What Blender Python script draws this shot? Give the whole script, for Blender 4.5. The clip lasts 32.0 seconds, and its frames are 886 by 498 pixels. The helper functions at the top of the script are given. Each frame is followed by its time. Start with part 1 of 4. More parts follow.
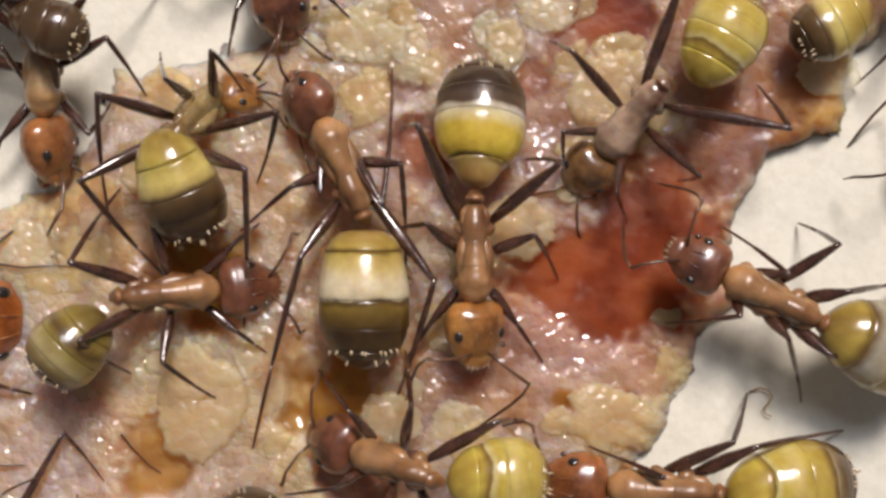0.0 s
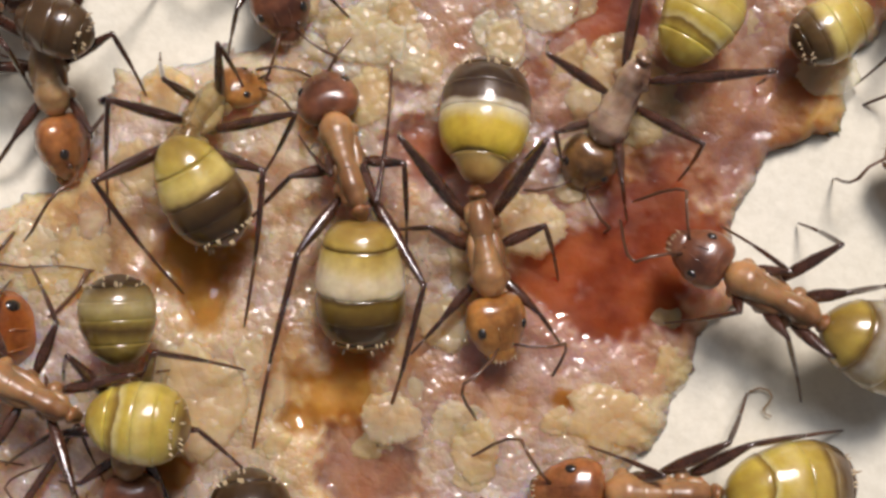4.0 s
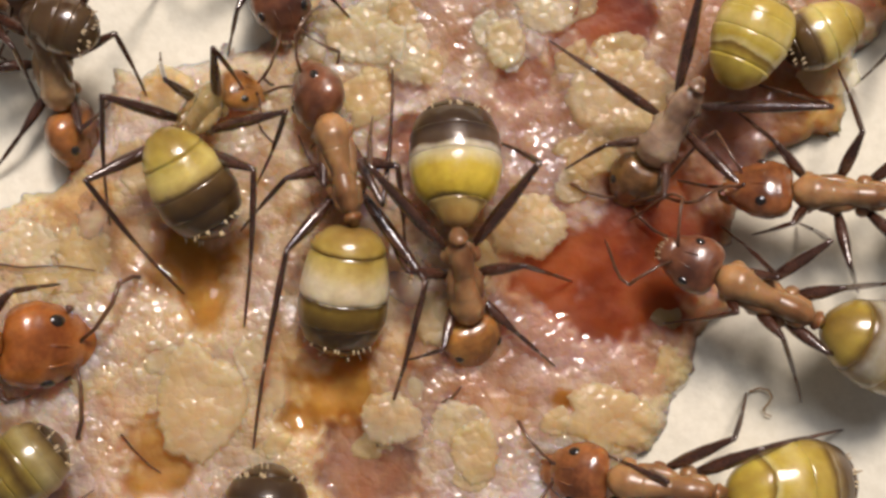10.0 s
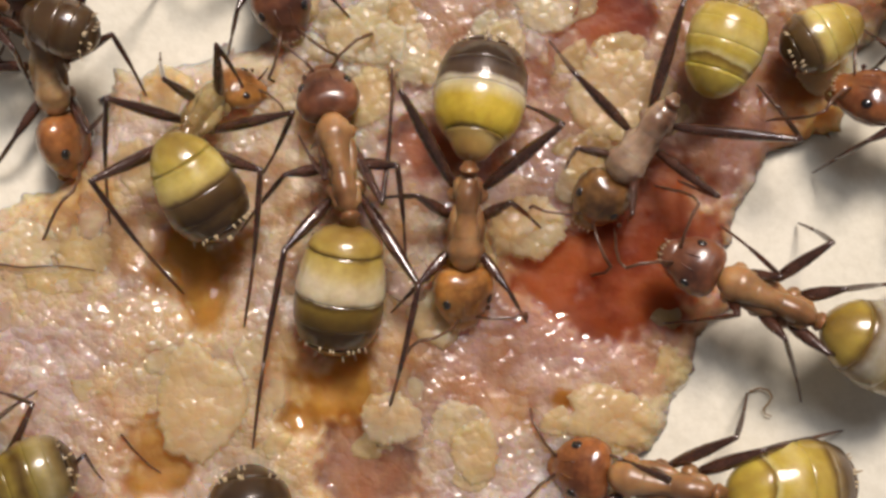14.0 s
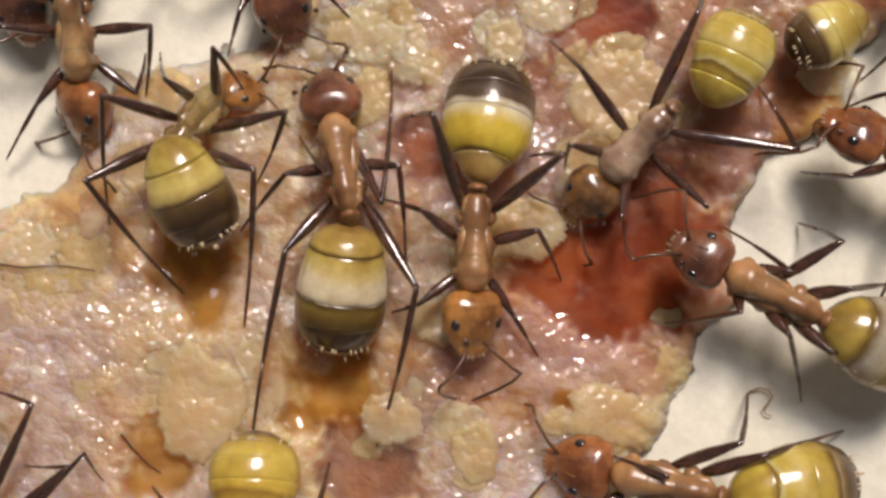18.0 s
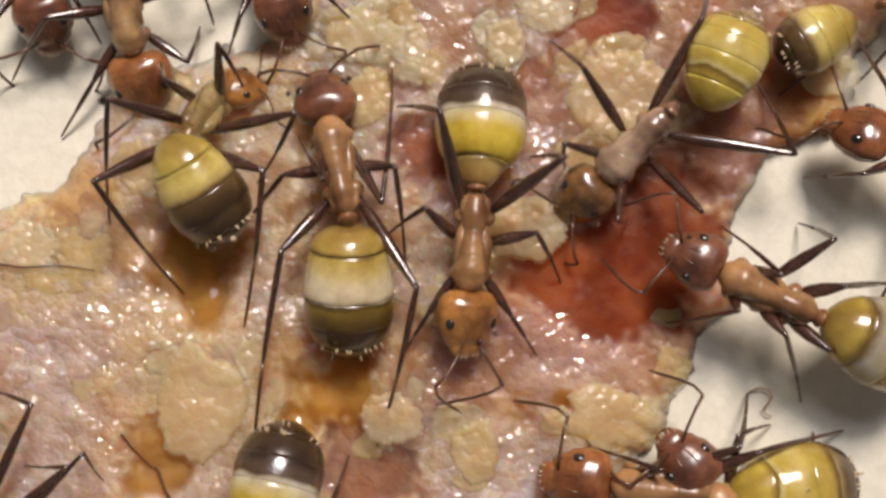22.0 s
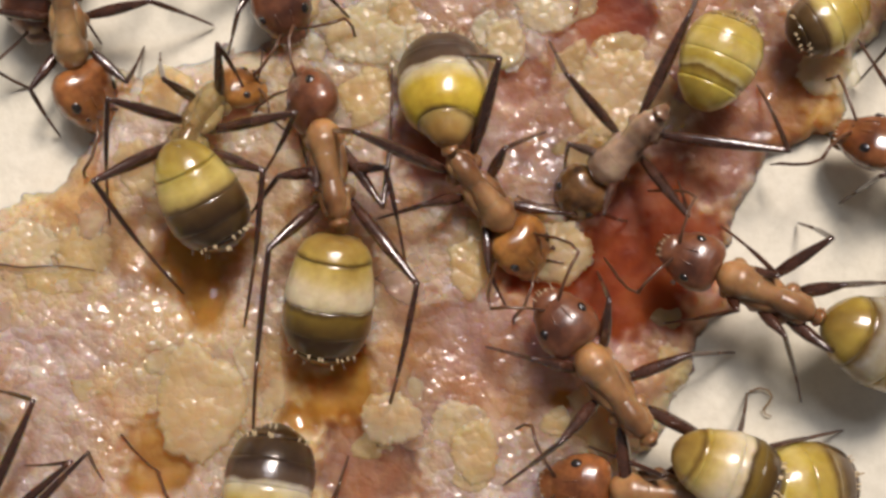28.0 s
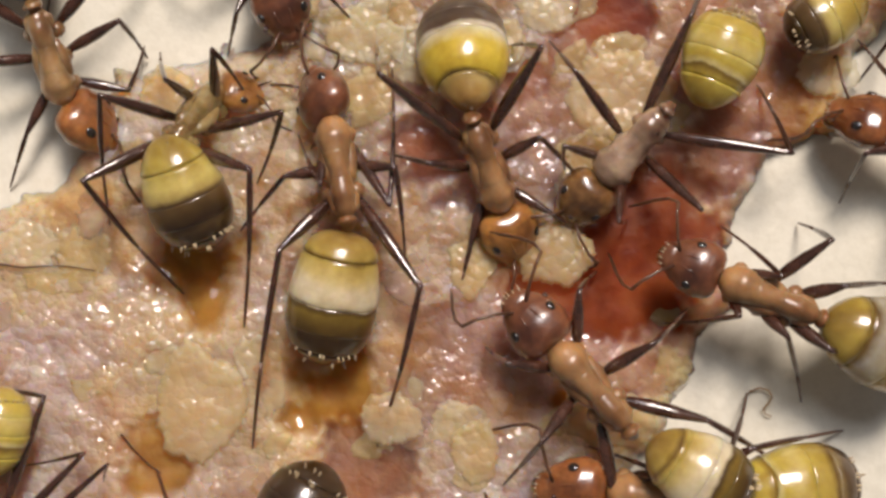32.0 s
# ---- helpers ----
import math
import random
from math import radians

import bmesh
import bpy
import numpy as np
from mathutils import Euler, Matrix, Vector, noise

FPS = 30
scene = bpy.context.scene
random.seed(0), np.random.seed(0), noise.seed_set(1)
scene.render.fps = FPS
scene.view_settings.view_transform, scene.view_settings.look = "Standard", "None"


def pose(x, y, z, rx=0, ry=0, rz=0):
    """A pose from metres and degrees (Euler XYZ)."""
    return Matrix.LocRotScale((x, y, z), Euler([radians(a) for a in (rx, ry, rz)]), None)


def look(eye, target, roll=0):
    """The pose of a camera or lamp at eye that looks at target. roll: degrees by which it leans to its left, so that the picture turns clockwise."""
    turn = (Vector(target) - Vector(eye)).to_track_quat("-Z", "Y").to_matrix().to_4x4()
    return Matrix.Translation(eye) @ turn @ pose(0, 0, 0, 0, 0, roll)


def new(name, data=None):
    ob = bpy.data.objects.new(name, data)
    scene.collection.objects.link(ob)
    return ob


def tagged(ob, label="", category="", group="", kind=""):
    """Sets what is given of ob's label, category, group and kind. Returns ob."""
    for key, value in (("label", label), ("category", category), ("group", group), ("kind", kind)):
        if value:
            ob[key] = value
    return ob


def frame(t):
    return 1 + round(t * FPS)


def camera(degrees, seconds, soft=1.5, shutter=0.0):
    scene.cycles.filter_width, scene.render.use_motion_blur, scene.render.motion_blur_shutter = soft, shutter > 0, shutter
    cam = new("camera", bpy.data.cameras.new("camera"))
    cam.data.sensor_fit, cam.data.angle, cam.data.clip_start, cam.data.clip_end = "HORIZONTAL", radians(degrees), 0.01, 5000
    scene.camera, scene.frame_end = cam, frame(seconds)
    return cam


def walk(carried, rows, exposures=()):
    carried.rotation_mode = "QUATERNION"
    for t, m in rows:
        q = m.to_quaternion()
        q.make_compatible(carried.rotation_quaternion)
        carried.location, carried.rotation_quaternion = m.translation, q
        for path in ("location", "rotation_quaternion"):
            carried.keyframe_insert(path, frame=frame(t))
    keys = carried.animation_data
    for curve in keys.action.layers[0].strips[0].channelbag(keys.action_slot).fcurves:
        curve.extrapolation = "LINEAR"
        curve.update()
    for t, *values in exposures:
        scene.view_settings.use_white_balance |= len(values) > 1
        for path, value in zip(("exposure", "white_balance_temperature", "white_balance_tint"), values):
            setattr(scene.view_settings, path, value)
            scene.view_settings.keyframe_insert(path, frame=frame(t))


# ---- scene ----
K = 1 / 60000                      # one drawing unit in metres: 60 units to a millimetre
LENS = 36.0
REACH = 784 * K / math.tan(radians(LENS / 2))
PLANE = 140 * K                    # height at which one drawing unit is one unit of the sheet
EYE = PLANE + REACH

cam = camera(LENS, 32.0, soft=3.0)
walk(cam, [(0, pose(0, 0, EYE)), (32, pose(0, 0, EYE))], exposures=[(0, -0.05, 6350, 17), (6, 0.0, 6350, 17), (9, -0.02, 6700, 17), (32, -0.09, 6700, 17)])


def spot(u, v, h):
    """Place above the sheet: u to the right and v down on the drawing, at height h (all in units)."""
    s = (EYE - h * K) / REACH * K
    return Vector(((u - 784) * s, (441 - v) * s, h * K))


# ---- light ----
world = bpy.data.worlds.new("room")
scene.world = world
world.use_nodes = True
world.node_tree.nodes["Background"].inputs[0].default_value = (1.0, 0.95, 0.92, 1)
world.node_tree.nodes["Background"].inputs[1].default_value = 0.125

lamp = bpy.data.lights.new("desk_light", "AREA")
lamp.shape, lamp.size, lamp.energy, lamp.color = "DISK", 0.10, 1.70, (1.0, 0.89, 0.77)
desk_light = new("desk_light", lamp)
desk_light.matrix_world = look((0.055, 0.238, 0.312), (0, 0, 0))

window = bpy.data.lights.new("window_light", "AREA")
window.shape, window.size, window.size_y, window.energy, window.color = "ELLIPSE", 0.22, 0.13, 0.75, (0.86, 0.92, 1.0)
window_light = new("window_light", window)
window_light.matrix_world = look((0.03, 0.24, 0.42), (0, 0, 0))


# ---- materials ----
def shader(name, rough=0.4, **sockets):
    m = bpy.data.materials.new(name)
    m.use_nodes = True
    b = m.node_tree.nodes["Principled BSDF"]
    b.inputs["Roughness"].default_value = rough
    for key, value in sockets.items():
        b.inputs[key.replace("_", " ")].default_value = value
    return m, m.node_tree, b


def texture(tree, scale, detail=3.0, rough=0.55, coords="Object"):
    at = tree.nodes.new("ShaderNodeTexCoord")
    n = tree.nodes.new("ShaderNodeTexNoise")
    n.inputs["Scale"].default_value, n.inputs["Detail"].default_value = scale, detail
    n.inputs["Roughness"].default_value = rough
    tree.links.new(at.outputs[coords], n.inputs["Vector"])
    return n.outputs["Fac"]


def ramp(tree, fac, stops):
    r = tree.nodes.new("ShaderNodeValToRGB")
    el = r.color_ramp.elements
    while len(el) < len(stops):
        el.new(0.5)
    for e, (p, c) in zip(el, stops):
        e.position, e.color = p, (*c, 1)
    tree.links.new(fac, r.inputs["Fac"])
    return r.outputs["Color"]


def blend(tree, fac, a, b, mode="MIX"):
    m = tree.nodes.new("ShaderNodeMix")
    m.data_type, m.blend_type = "RGBA", mode
    for value, socket in ((fac, m.inputs[0]), (a, m.inputs[6]), (b, m.inputs[7])):
        if isinstance(value, (int, float)):
            socket.default_value = value
        elif isinstance(value, tuple):
            socket.default_value = (*value, 1)
        else:
            tree.links.new(value, socket)
    return m.outputs[2]


def bumps(tree, bsdf, *layers):
    last = None
    for fac, strength, depth in layers:
        b = tree.nodes.new("ShaderNodeBump")
        b.inputs["Distance"].default_value = depth
        if isinstance(strength, float):
            b.inputs["Strength"].default_value = strength
        else:
            tree.links.new(strength, b.inputs["Strength"])
        tree.links.new(fac, b.inputs["Height"])
        if last:
            tree.links.new(last, b.inputs["Normal"])
        last = b.outputs["Normal"]
    for name in ("Normal", "Coat Normal"):
        tree.links.new(last, bsdf.inputs[name])


def value_of(tree, name):
    a = tree.nodes.new("ShaderNodeAttribute")
    a.attribute_name = name
    return a.outputs["Fac"]


def wet(tree, bsdf, scale, dry, moist, less=None, film=None):
    """Wetness that comes and goes over the surface."""
    r = tree.nodes.new("ShaderNodeMapRange")
    tree.links.new(texture(tree, scale, 2), r.inputs["Value"])
    r.inputs["From Min"].default_value, r.inputs["From Max"].default_value = 0.38, 0.62
    r.inputs["To Min"].default_value, r.inputs["To Max"].default_value = dry, moist
    out = r.outputs[0]
    if less:
        cut = tree.nodes.new("ShaderNodeMath")
        cut.operation = "MULTIPLY_ADD"
        tree.links.new(less, cut.inputs[0])
        cut.inputs[1].default_value, cut.inputs[2].default_value = -0.95, 1.0
        both = tree.nodes.new("ShaderNodeMath")
        both.operation = "MULTIPLY"
        tree.links.new(out, both.inputs[0])
        tree.links.new(cut.outputs[0], both.inputs[1])
        out = both.outputs[0]
    if film:
        most = tree.nodes.new("ShaderNodeMath")
        most.operation = "MAXIMUM"
        tree.links.new(out, most.inputs[0])
        tree.links.new(film, most.inputs[1])
        out = most.outputs[0]
    tree.links.new(out, bsdf.inputs["Coat Weight"])


def grains(tree, scale, warp=0.4):
    """Height of small round grains packed side by side."""
    at = tree.nodes.new("ShaderNodeTexCoord")
    n = tree.nodes.new("ShaderNodeTexNoise")
    n.inputs["Scale"].default_value = scale * 0.6
    tree.links.new(at.outputs["Object"], n.inputs["Vector"])
    off = tree.nodes.new("ShaderNodeVectorMath")
    off.operation = "MULTIPLY_ADD"
    tree.links.new(n.outputs["Color"], off.inputs[0])
    off.inputs[1].default_value = (warp / scale,) * 3
    tree.links.new(at.outputs["Object"], off.inputs[2])
    v = tree.nodes.new("ShaderNodeTexVoronoi")
    v.inputs["Scale"].default_value = scale
    tree.links.new(off.outputs[0], v.inputs["Vector"])
    dome = tree.nodes.new("ShaderNodeMath")
    dome.operation = "MULTIPLY"
    tree.links.new(v.outputs["Distance"], dome.inputs[0])
    tree.links.new(v.outputs["Distance"], dome.inputs[1])
    flip = tree.nodes.new("ShaderNodeMath")
    flip.operation = "SUBTRACT"
    flip.inputs[0].default_value = 1.0
    tree.links.new(dome.outputs[0], flip.inputs[1])
    return flip.outputs[0]


def meat_material():
    m, t, b = shader("wet_meat", 0.5, Specular_IOR_Level=0.25, Subsurface_Weight=1.0, Subsurface_Scale=0.0026, IOR=1.38)
    b.inputs["Subsurface Radius"].default_value = (1.0, 0.52, 0.20)
    b.inputs["Coat Roughness"].default_value = 0.07
    b.inputs["Coat IOR"].default_value = 2.0
    both = t.nodes.new("ShaderNodeMath")
    both.operation = "MAXIMUM"
    t.links.new(value_of(t, "raw"), both.inputs[0])
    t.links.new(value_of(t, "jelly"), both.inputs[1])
    wet(t, b, 900, -0.2, 0.7, both.outputs[0], value_of(t, "film"))
    broad = ramp(t, texture(t, 330, 4), [(0.34, (0.53, 0.35, 0.22)), (0.45, (0.575, 0.43, 0.305)), (0.55, (0.575, 0.445, 0.375)), (0.68, (0.63, 0.52, 0.47))])
    grain = ramp(t, texture(t, 1700, 4), [(0.36, (0.74, 0.64, 0.58)), (0.64, (1.0, 1.0, 1.0))])
    c = blend(t, 0.75, broad, grain, "MULTIPLY")
    c = blend(t, value_of(t, "gristle"), c, (0.62, 0.46, 0.24))
    # amber of the jelly, and of the shade painted below two gasters
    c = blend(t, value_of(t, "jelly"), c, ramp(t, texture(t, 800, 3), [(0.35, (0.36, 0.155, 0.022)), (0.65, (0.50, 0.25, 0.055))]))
    c = blend(t, value_of(t, "raw"), c, ramp(t, texture(t, 420, 3), [(0.35, (0.145, 0.014, 0.003)), (0.65, (0.33, 0.078, 0.018))]))
    t.links.new(c, b.inputs["Base Color"])
    calm = t.nodes.new("ShaderNodeMath")
    calm.operation = "MULTIPLY_ADD"
    t.links.new(both.outputs[0], calm.inputs[0])
    calm.inputs[1].default_value, calm.inputs[2].default_value = -0.7, 0.8
    bumps(t, b, (texture(t, 1400, 2), 0.35, 0.00012), (grains(t, 3200, 0.9), calm.outputs[0], 0.00013), (texture(t, 4800, 1), calm.outputs[0], 0.00012))
    return m


def fat_material(name, low, mid, high, clear):
    m, t, b = shader(name, 0.34, IOR=1.42, Subsurface_Weight=0.8, Subsurface_Scale=0.0014)
    b.inputs["Subsurface Radius"].default_value = (1.0, 0.72, 0.36)
    b.inputs["Coat Roughness"].default_value = 0.10
    b.inputs["Coat IOR"].default_value = 1.55
    wet(t, b, 1100, 0.0, 0.9)
    info = t.nodes.new("ShaderNodeObjectInfo")
    tone = ramp(t, info.outputs["Random"], [(0.0, low), (0.5, mid), (1.0, high)])
    c = blend(t, 0.75, tone, ramp(t, texture(t, 700, 4), [(0.32, (0.82, 0.66, 0.50)), (0.62, (1.0, 1.0, 1.0)), (0.72, (1.06, 1.12, 1.25))]), "MULTIPLY")
    t.links.new(c, b.inputs["Base Color"])
    bumps(t, b, (texture(t, 1300, 2), 0.4, 0.00012), (grains(t, 3000, 0.9), 0.7, 0.00011), (texture(t, 5000, 1), 0.6, 0.00006))
    b.inputs["Alpha"].default_value = clear
    return m


def paper_material():
    m, t, b = shader("cream_paper", 0.75)
    c = ramp(t, texture(t, 160, 5), [(0.3, (0.70, 0.68, 0.565)), (0.7, (0.78, 0.76, 0.655))])
    c = blend(t, 0.4, c, ramp(t, texture(t, 3800, 3), [(0.35, (0.84, 0.83, 0.80)), (0.6, (1, 1, 1))]), "MULTIPLY")
    t.links.new(c, b.inputs["Base Color"])
    bumps(t, b, (texture(t, 300, 3), 0.5, 0.0004), (texture(t, 4500, 3), 0.3, 0.00006))
    return m


def chitin(name, dark, light, rough=0.3, coat=0.5, scatter=0.15, scale=1600, sheen=0.16):
    m, t, b = shader(name, rough, Subsurface_Weight=scatter, Subsurface_Scale=0.0005,
                     Coat_Weight=coat, Coat_Roughness=sheen, Coat_IOR=1.6, IOR=1.5)
    b.inputs["Subsurface Radius"].default_value = (1.0, 0.45, 0.18)
    c = ramp(t, texture(t, scale, 4), [(0.34, dark), (0.66, light)])
    c = blend(t, 0.85, c, ramp(t, texture(t, 480, 3), [(0.36, (0.62, 0.50, 0.42)), (0.54, (1, 1, 1)), (0.68, (1.3, 1.3, 1.2))]), "MULTIPLY")
    c = blend(t, 0.25, c, ramp(t, texture(t, 6500, 3), [(0.36, (0.62, 0.56, 0.52)), (0.62, (1, 1, 1))]), "MULTIPLY")
    t.links.new(c, b.inputs["Base Color"])
    bumps(t, b, (texture(t, 900, 2), 0.4, 0.00012), (texture(t, 3200, 3), 0.2, 0.00004))
    return m


def banded(name, stops, reach=225):
    """Gaster skin, coloured along its length from the waist (0) to the tip (1)."""
    m, t, b = shader(name, 0.32, Subsurface_Weight=0.4, Subsurface_Scale=0.0009, Coat_Weight=0.8, Coat_Roughness=0.12, Coat_IOR=1.6, IOR=1.5, Specular_IOR_Level=0.3)
    b.inputs["Subsurface Radius"].default_value = (1.0, 0.6, 0.15)
    at = t.nodes.new("ShaderNodeTexCoord")
    cut = t.nodes.new("ShaderNodeSeparateXYZ")
    t.links.new(at.outputs["Object"], cut.inputs[0])
    wob = t.nodes.new("ShaderNodeMath")
    wob.operation = "MULTIPLY_ADD"
    t.links.new(texture(t, 900, 3), wob.inputs[0])
    wob.inputs[1].default_value = 26 * K
    t.links.new(cut.outputs["X"], wob.inputs[2])
    span = t.nodes.new("ShaderNodeMapRange")
    span.inputs["From Min"].default_value, span.inputs["From Max"].default_value = 25 * K, 25 * K + reach * K
    t.links.new(wob.outputs[0], span.inputs["Value"])
    c = ramp(t, span.outputs[0], stops)
    c = blend(t, 0.5, c, ramp(t, texture(t, 560, 3), [(0.36, (0.56, 0.47, 0.32)), (0.50, (1, 1, 1)), (0.66, (1.2, 1.24, 1.4))]), "MULTIPLY")
    c = blend(t, 0.5, c, ramp(t, texture(t, 2600, 4), [(0.36, (0.70, 0.64, 0.55)), (0.64, (1, 1, 1))]), "MULTIPLY")
    t.links.new(c, b.inputs["Base Color"])
    bumps(t, b, (texture(t, 2400, 3), 0.3, 0.00004), (texture(t, 9000, 2), 0.3, 0.000016))
    return m


MEAT, FAT, PAPER = meat_material(), fat_material("pale_fat", (0.75, 0.55, 0.25), (0.78, 0.61, 0.34), (0.80, 0.67, 0.44), 0.5), paper_material()
JELLY_SKIN = fat_material("tan_jelly", (0.56, 0.34, 0.19), (0.57, 0.40, 0.30), (0.60, 0.47, 0.41), 0.26)
CRYSTAL = fat_material("clear_fat", (0.74, 0.64, 0.38), (0.77, 0.68, 0.45), (0.79, 0.72, 0.54), 0.52)
RUST = chitin("rust_chitin", (0.095, 0.031, 0.015), (0.21, 0.078, 0.035), rough=0.34, coat=0.9, scatter=0.35, sheen=0.27)
AMBER = chitin("amber_chitin", (0.20, 0.082, 0.018), (0.41, 0.188, 0.048), rough=0.28, coat=0.8, scatter=0.5)
ORANGE = chitin("orange_chitin", (0.26, 0.078, 0.016), (0.42, 0.145, 0.032), rough=0.26, coat=0.7, scatter=0.5)
COPPER = chitin("copper_chitin", (0.15, 0.050, 0.016), (0.31, 0.115, 0.036), rough=0.26, coat=0.9, scatter=0.5)
HONEY = chitin("honey_brown_chitin", (0.17, 0.062, 0.019), (0.36, 0.145, 0.044), rough=0.28, coat=0.8, scatter=0.5, sheen=0.2)
TAN = chitin("tan_chitin", (0.17, 0.080, 0.029), (0.37, 0.202, 0.088), rough=0.38, coat=0.55, scatter=0.6, scale=1100, sheen=0.33)
PALE = chitin("pale_chitin", (0.20, 0.11, 0.044), (0.40, 0.25, 0.115), rough=0.36, coat=0.8, scatter=0.6, scale=1100, sheen=0.26)
BRONZE = chitin("bronze_chitin", (0.085, 0.040, 0.013), (0.23, 0.118, 0.040), rough=0.26, coat=1.0, scatter=0.4)
CLEAR = chitin("clear_amber_chitin", (0.26, 0.17, 0.055), (0.48, 0.36, 0.16), rough=0.2, coat=1.0, scatter=0.3)
CLEAR.node_tree.nodes["Principled BSDF"].inputs["Alpha"].default_value = 0.62
GREY = chitin("greyish_chitin", (0.15, 0.082, 0.052), (0.50, 0.36, 0.26), rough=0.25, scatter=0.6, coat=1.0, scale=900, sheen=0.2)
GREY.node_tree.nodes["Principled BSDF"].inputs["Alpha"].default_value = 0.8
FIBRE = chitin("tan_fibre", (0.30, 0.19, 0.09), (0.42, 0.29, 0.15), scatter=0.0)
LEG = chitin("dark_leg_chitin", (0.026, 0.011, 0.008), (0.085, 0.036, 0.023), rough=0.24, coat=0.9, scatter=0.0)
SHIN = chitin("brown_shin_chitin", (0.055, 0.025, 0.014), (0.12, 0.058, 0.032), coat=0.3, scatter=0.0)
BLACK = chitin("black_eye", (0.010, 0.008, 0.008), (0.02, 0.016, 0.014), rough=0.15, coat=1.0, scatter=0.0)
HAIR = chitin("pale_hair", (0.42, 0.33, 0.20), (0.56, 0.46, 0.31), scatter=0.0)
DRK = (0.058, 0.024, 0.004)
SKIN = {
    "cream": banded("cream_banded_gaster", [(0.0, (0.30, 0.19, 0.05)), (0.12, (0.42, 0.30, 0.07)), (0.155, (0.17, 0.10, 0.02)), (0.19, (0.50, 0.37, 0.09)), (0.26, (0.60, 0.47, 0.18)), (0.36, (0.72, 0.63, 0.42)),
                                             (0.48, (0.68, 0.59, 0.40)), (0.515, (0.07, 0.038, 0.008)), (0.555, (0.19, 0.125, 0.02)), (0.64, (0.10, 0.058, 0.009)), (0.73, (0.04, 0.018, 0.004)), (0.84, (0.06, 0.032, 0.008)), (0.88, (0.05, 0.026, 0.006)), (0.97, (0.09, 0.06, 0.03))], 245),
    "half": banded("half_dark_gaster", [(0.0, (0.30, 0.21, 0.05)), (0.18, (0.44, 0.33, 0.07)), (0.34, (0.60, 0.49, 0.15)), (0.42, (0.46, 0.36, 0.12)), (0.47, (0.13, 0.08, 0.03)), (0.56, (0.085, 0.048, 0.014)), (0.66, (0.030, 0.014, 0.005)), (0.72, (0.075, 0.042, 0.013)), (0.82, (0.035, 0.016, 0.006)), (0.95, (0.05, 0.026, 0.010))]),
    # whitish band before the tip: pale membrane, widened by a painted highlight
    "dark": banded("dark_tipped_gaster", [(0.0, (0.30, 0.17, 0.05)), (0.10, (0.40, 0.26, 0.08)), (0.155, (0.46, 0.33, 0.12)), (0.185, (0.12, 0.07, 0.02)), (0.215, (0.58, 0.43, 0.05)), (0.40, (0.60, 0.45, 0.06)), (0.49, (0.64, 0.55, 0.30)), (0.575, (0.56, 0.51, 0.40)), (0.61, (0.09, 0.054, 0.030)), (0.67, (0.085, 0.056, 0.038)), (0.73, (0.035, 0.018, 0.009)), (0.9, (0.05, 0.028, 0.012))]),
    # yellowish middle, its palest stop a highlight painted into the colour
    "olive": banded("olive_gaster", [(0.0, (0.12, 0.08, 0.018)), (0.20, (0.26, 0.19, 0.04)), (0.27, (0.09, 0.05, 0.012)), (0.34, (0.24, 0.18, 0.04)), (0.46, (0.36, 0.30, 0.14)), (0.56, (0.20, 0.14, 0.05)), (0.63, (0.04, 0.022, 0.008)), (0.9, (0.06, 0.034, 0.012))]),
    "amber": banded("amber_gaster", [(0.0, (0.40, 0.25, 0.04)), (0.25, (0.52, 0.35, 0.05)), (0.31, (0.30, 0.18, 0.03)), (0.36, (0.56, 0.39, 0.06)), (0.62, (0.58, 0.43, 0.09)), (0.74, (0.40, 0.27, 0.06)), (0.80, (0.12, 0.066, 0.016)), (0.95, DRK)]),
    # the grey stops paint a bluish sheen into the amber skin
    "sheen": banded("amber_sheen_gaster", [(0.0, (0.26, 0.17, 0.035)), (0.18, (0.40, 0.29, 0.055)), (0.26, (0.14, 0.08, 0.02)), (0.32, (0.36, 0.33, 0.25)), (0.46, (0.42, 0.37, 0.24)), (0.56, (0.34, 0.24, 0.05)), (0.72, (0.16, 0.09, 0.02)), (0.9, DRK)]),
    "brown": banded("brown_gaster", [(0.0, (0.075, 0.042, 0.018)), (0.3, (0.095, 0.056, 0.026)), (0.36, DRK), (0.42, (0.08, 0.046, 0.02)), (0.7, (0.06, 0.034, 0.014)), (0.74, (0.03, 0.014, 0.005)), (0.8, (0.07, 0.04, 0.017)), (0.95, DRK)]),
    "yellow": banded("yellow_gaster", [(0.0, (0.44, 0.32, 0.05)), (0.20, (0.56, 0.43, 0.08)), (0.255, (0.20, 0.12, 0.02)), (0.275, (0.62, 0.54, 0.25)), (0.32, (0.50, 0.38, 0.06)), (0.46, (0.60, 0.48, 0.16)), (0.56, (0.54, 0.41, 0.08)), (0.70, (0.40, 0.29, 0.06)), (0.76, (0.13, 0.075, 0.02)), (0.80, (0.24, 0.17, 0.07)), (0.88, (0.09, 0.05, 0.018)), (0.95, DRK)]),
}


# ---- shapes ----
def finish(name, bm, material, parent=None, label=""):
    me = bpy.data.meshes.new(name)
    bmesh.ops.recalc_face_normals(bm, faces=bm.faces)
    bm.to_mesh(me)
    bm.free()
    for p in me.polygons:
        p.use_smooth = True
    for m in material if isinstance(material, (list, tuple)) else (material,):
        me.materials.append(m)
    ob = new(name, me)
    if parent:
        ob.parent = parent
    if label:
        ob["label"] = label
    return ob


part = finish


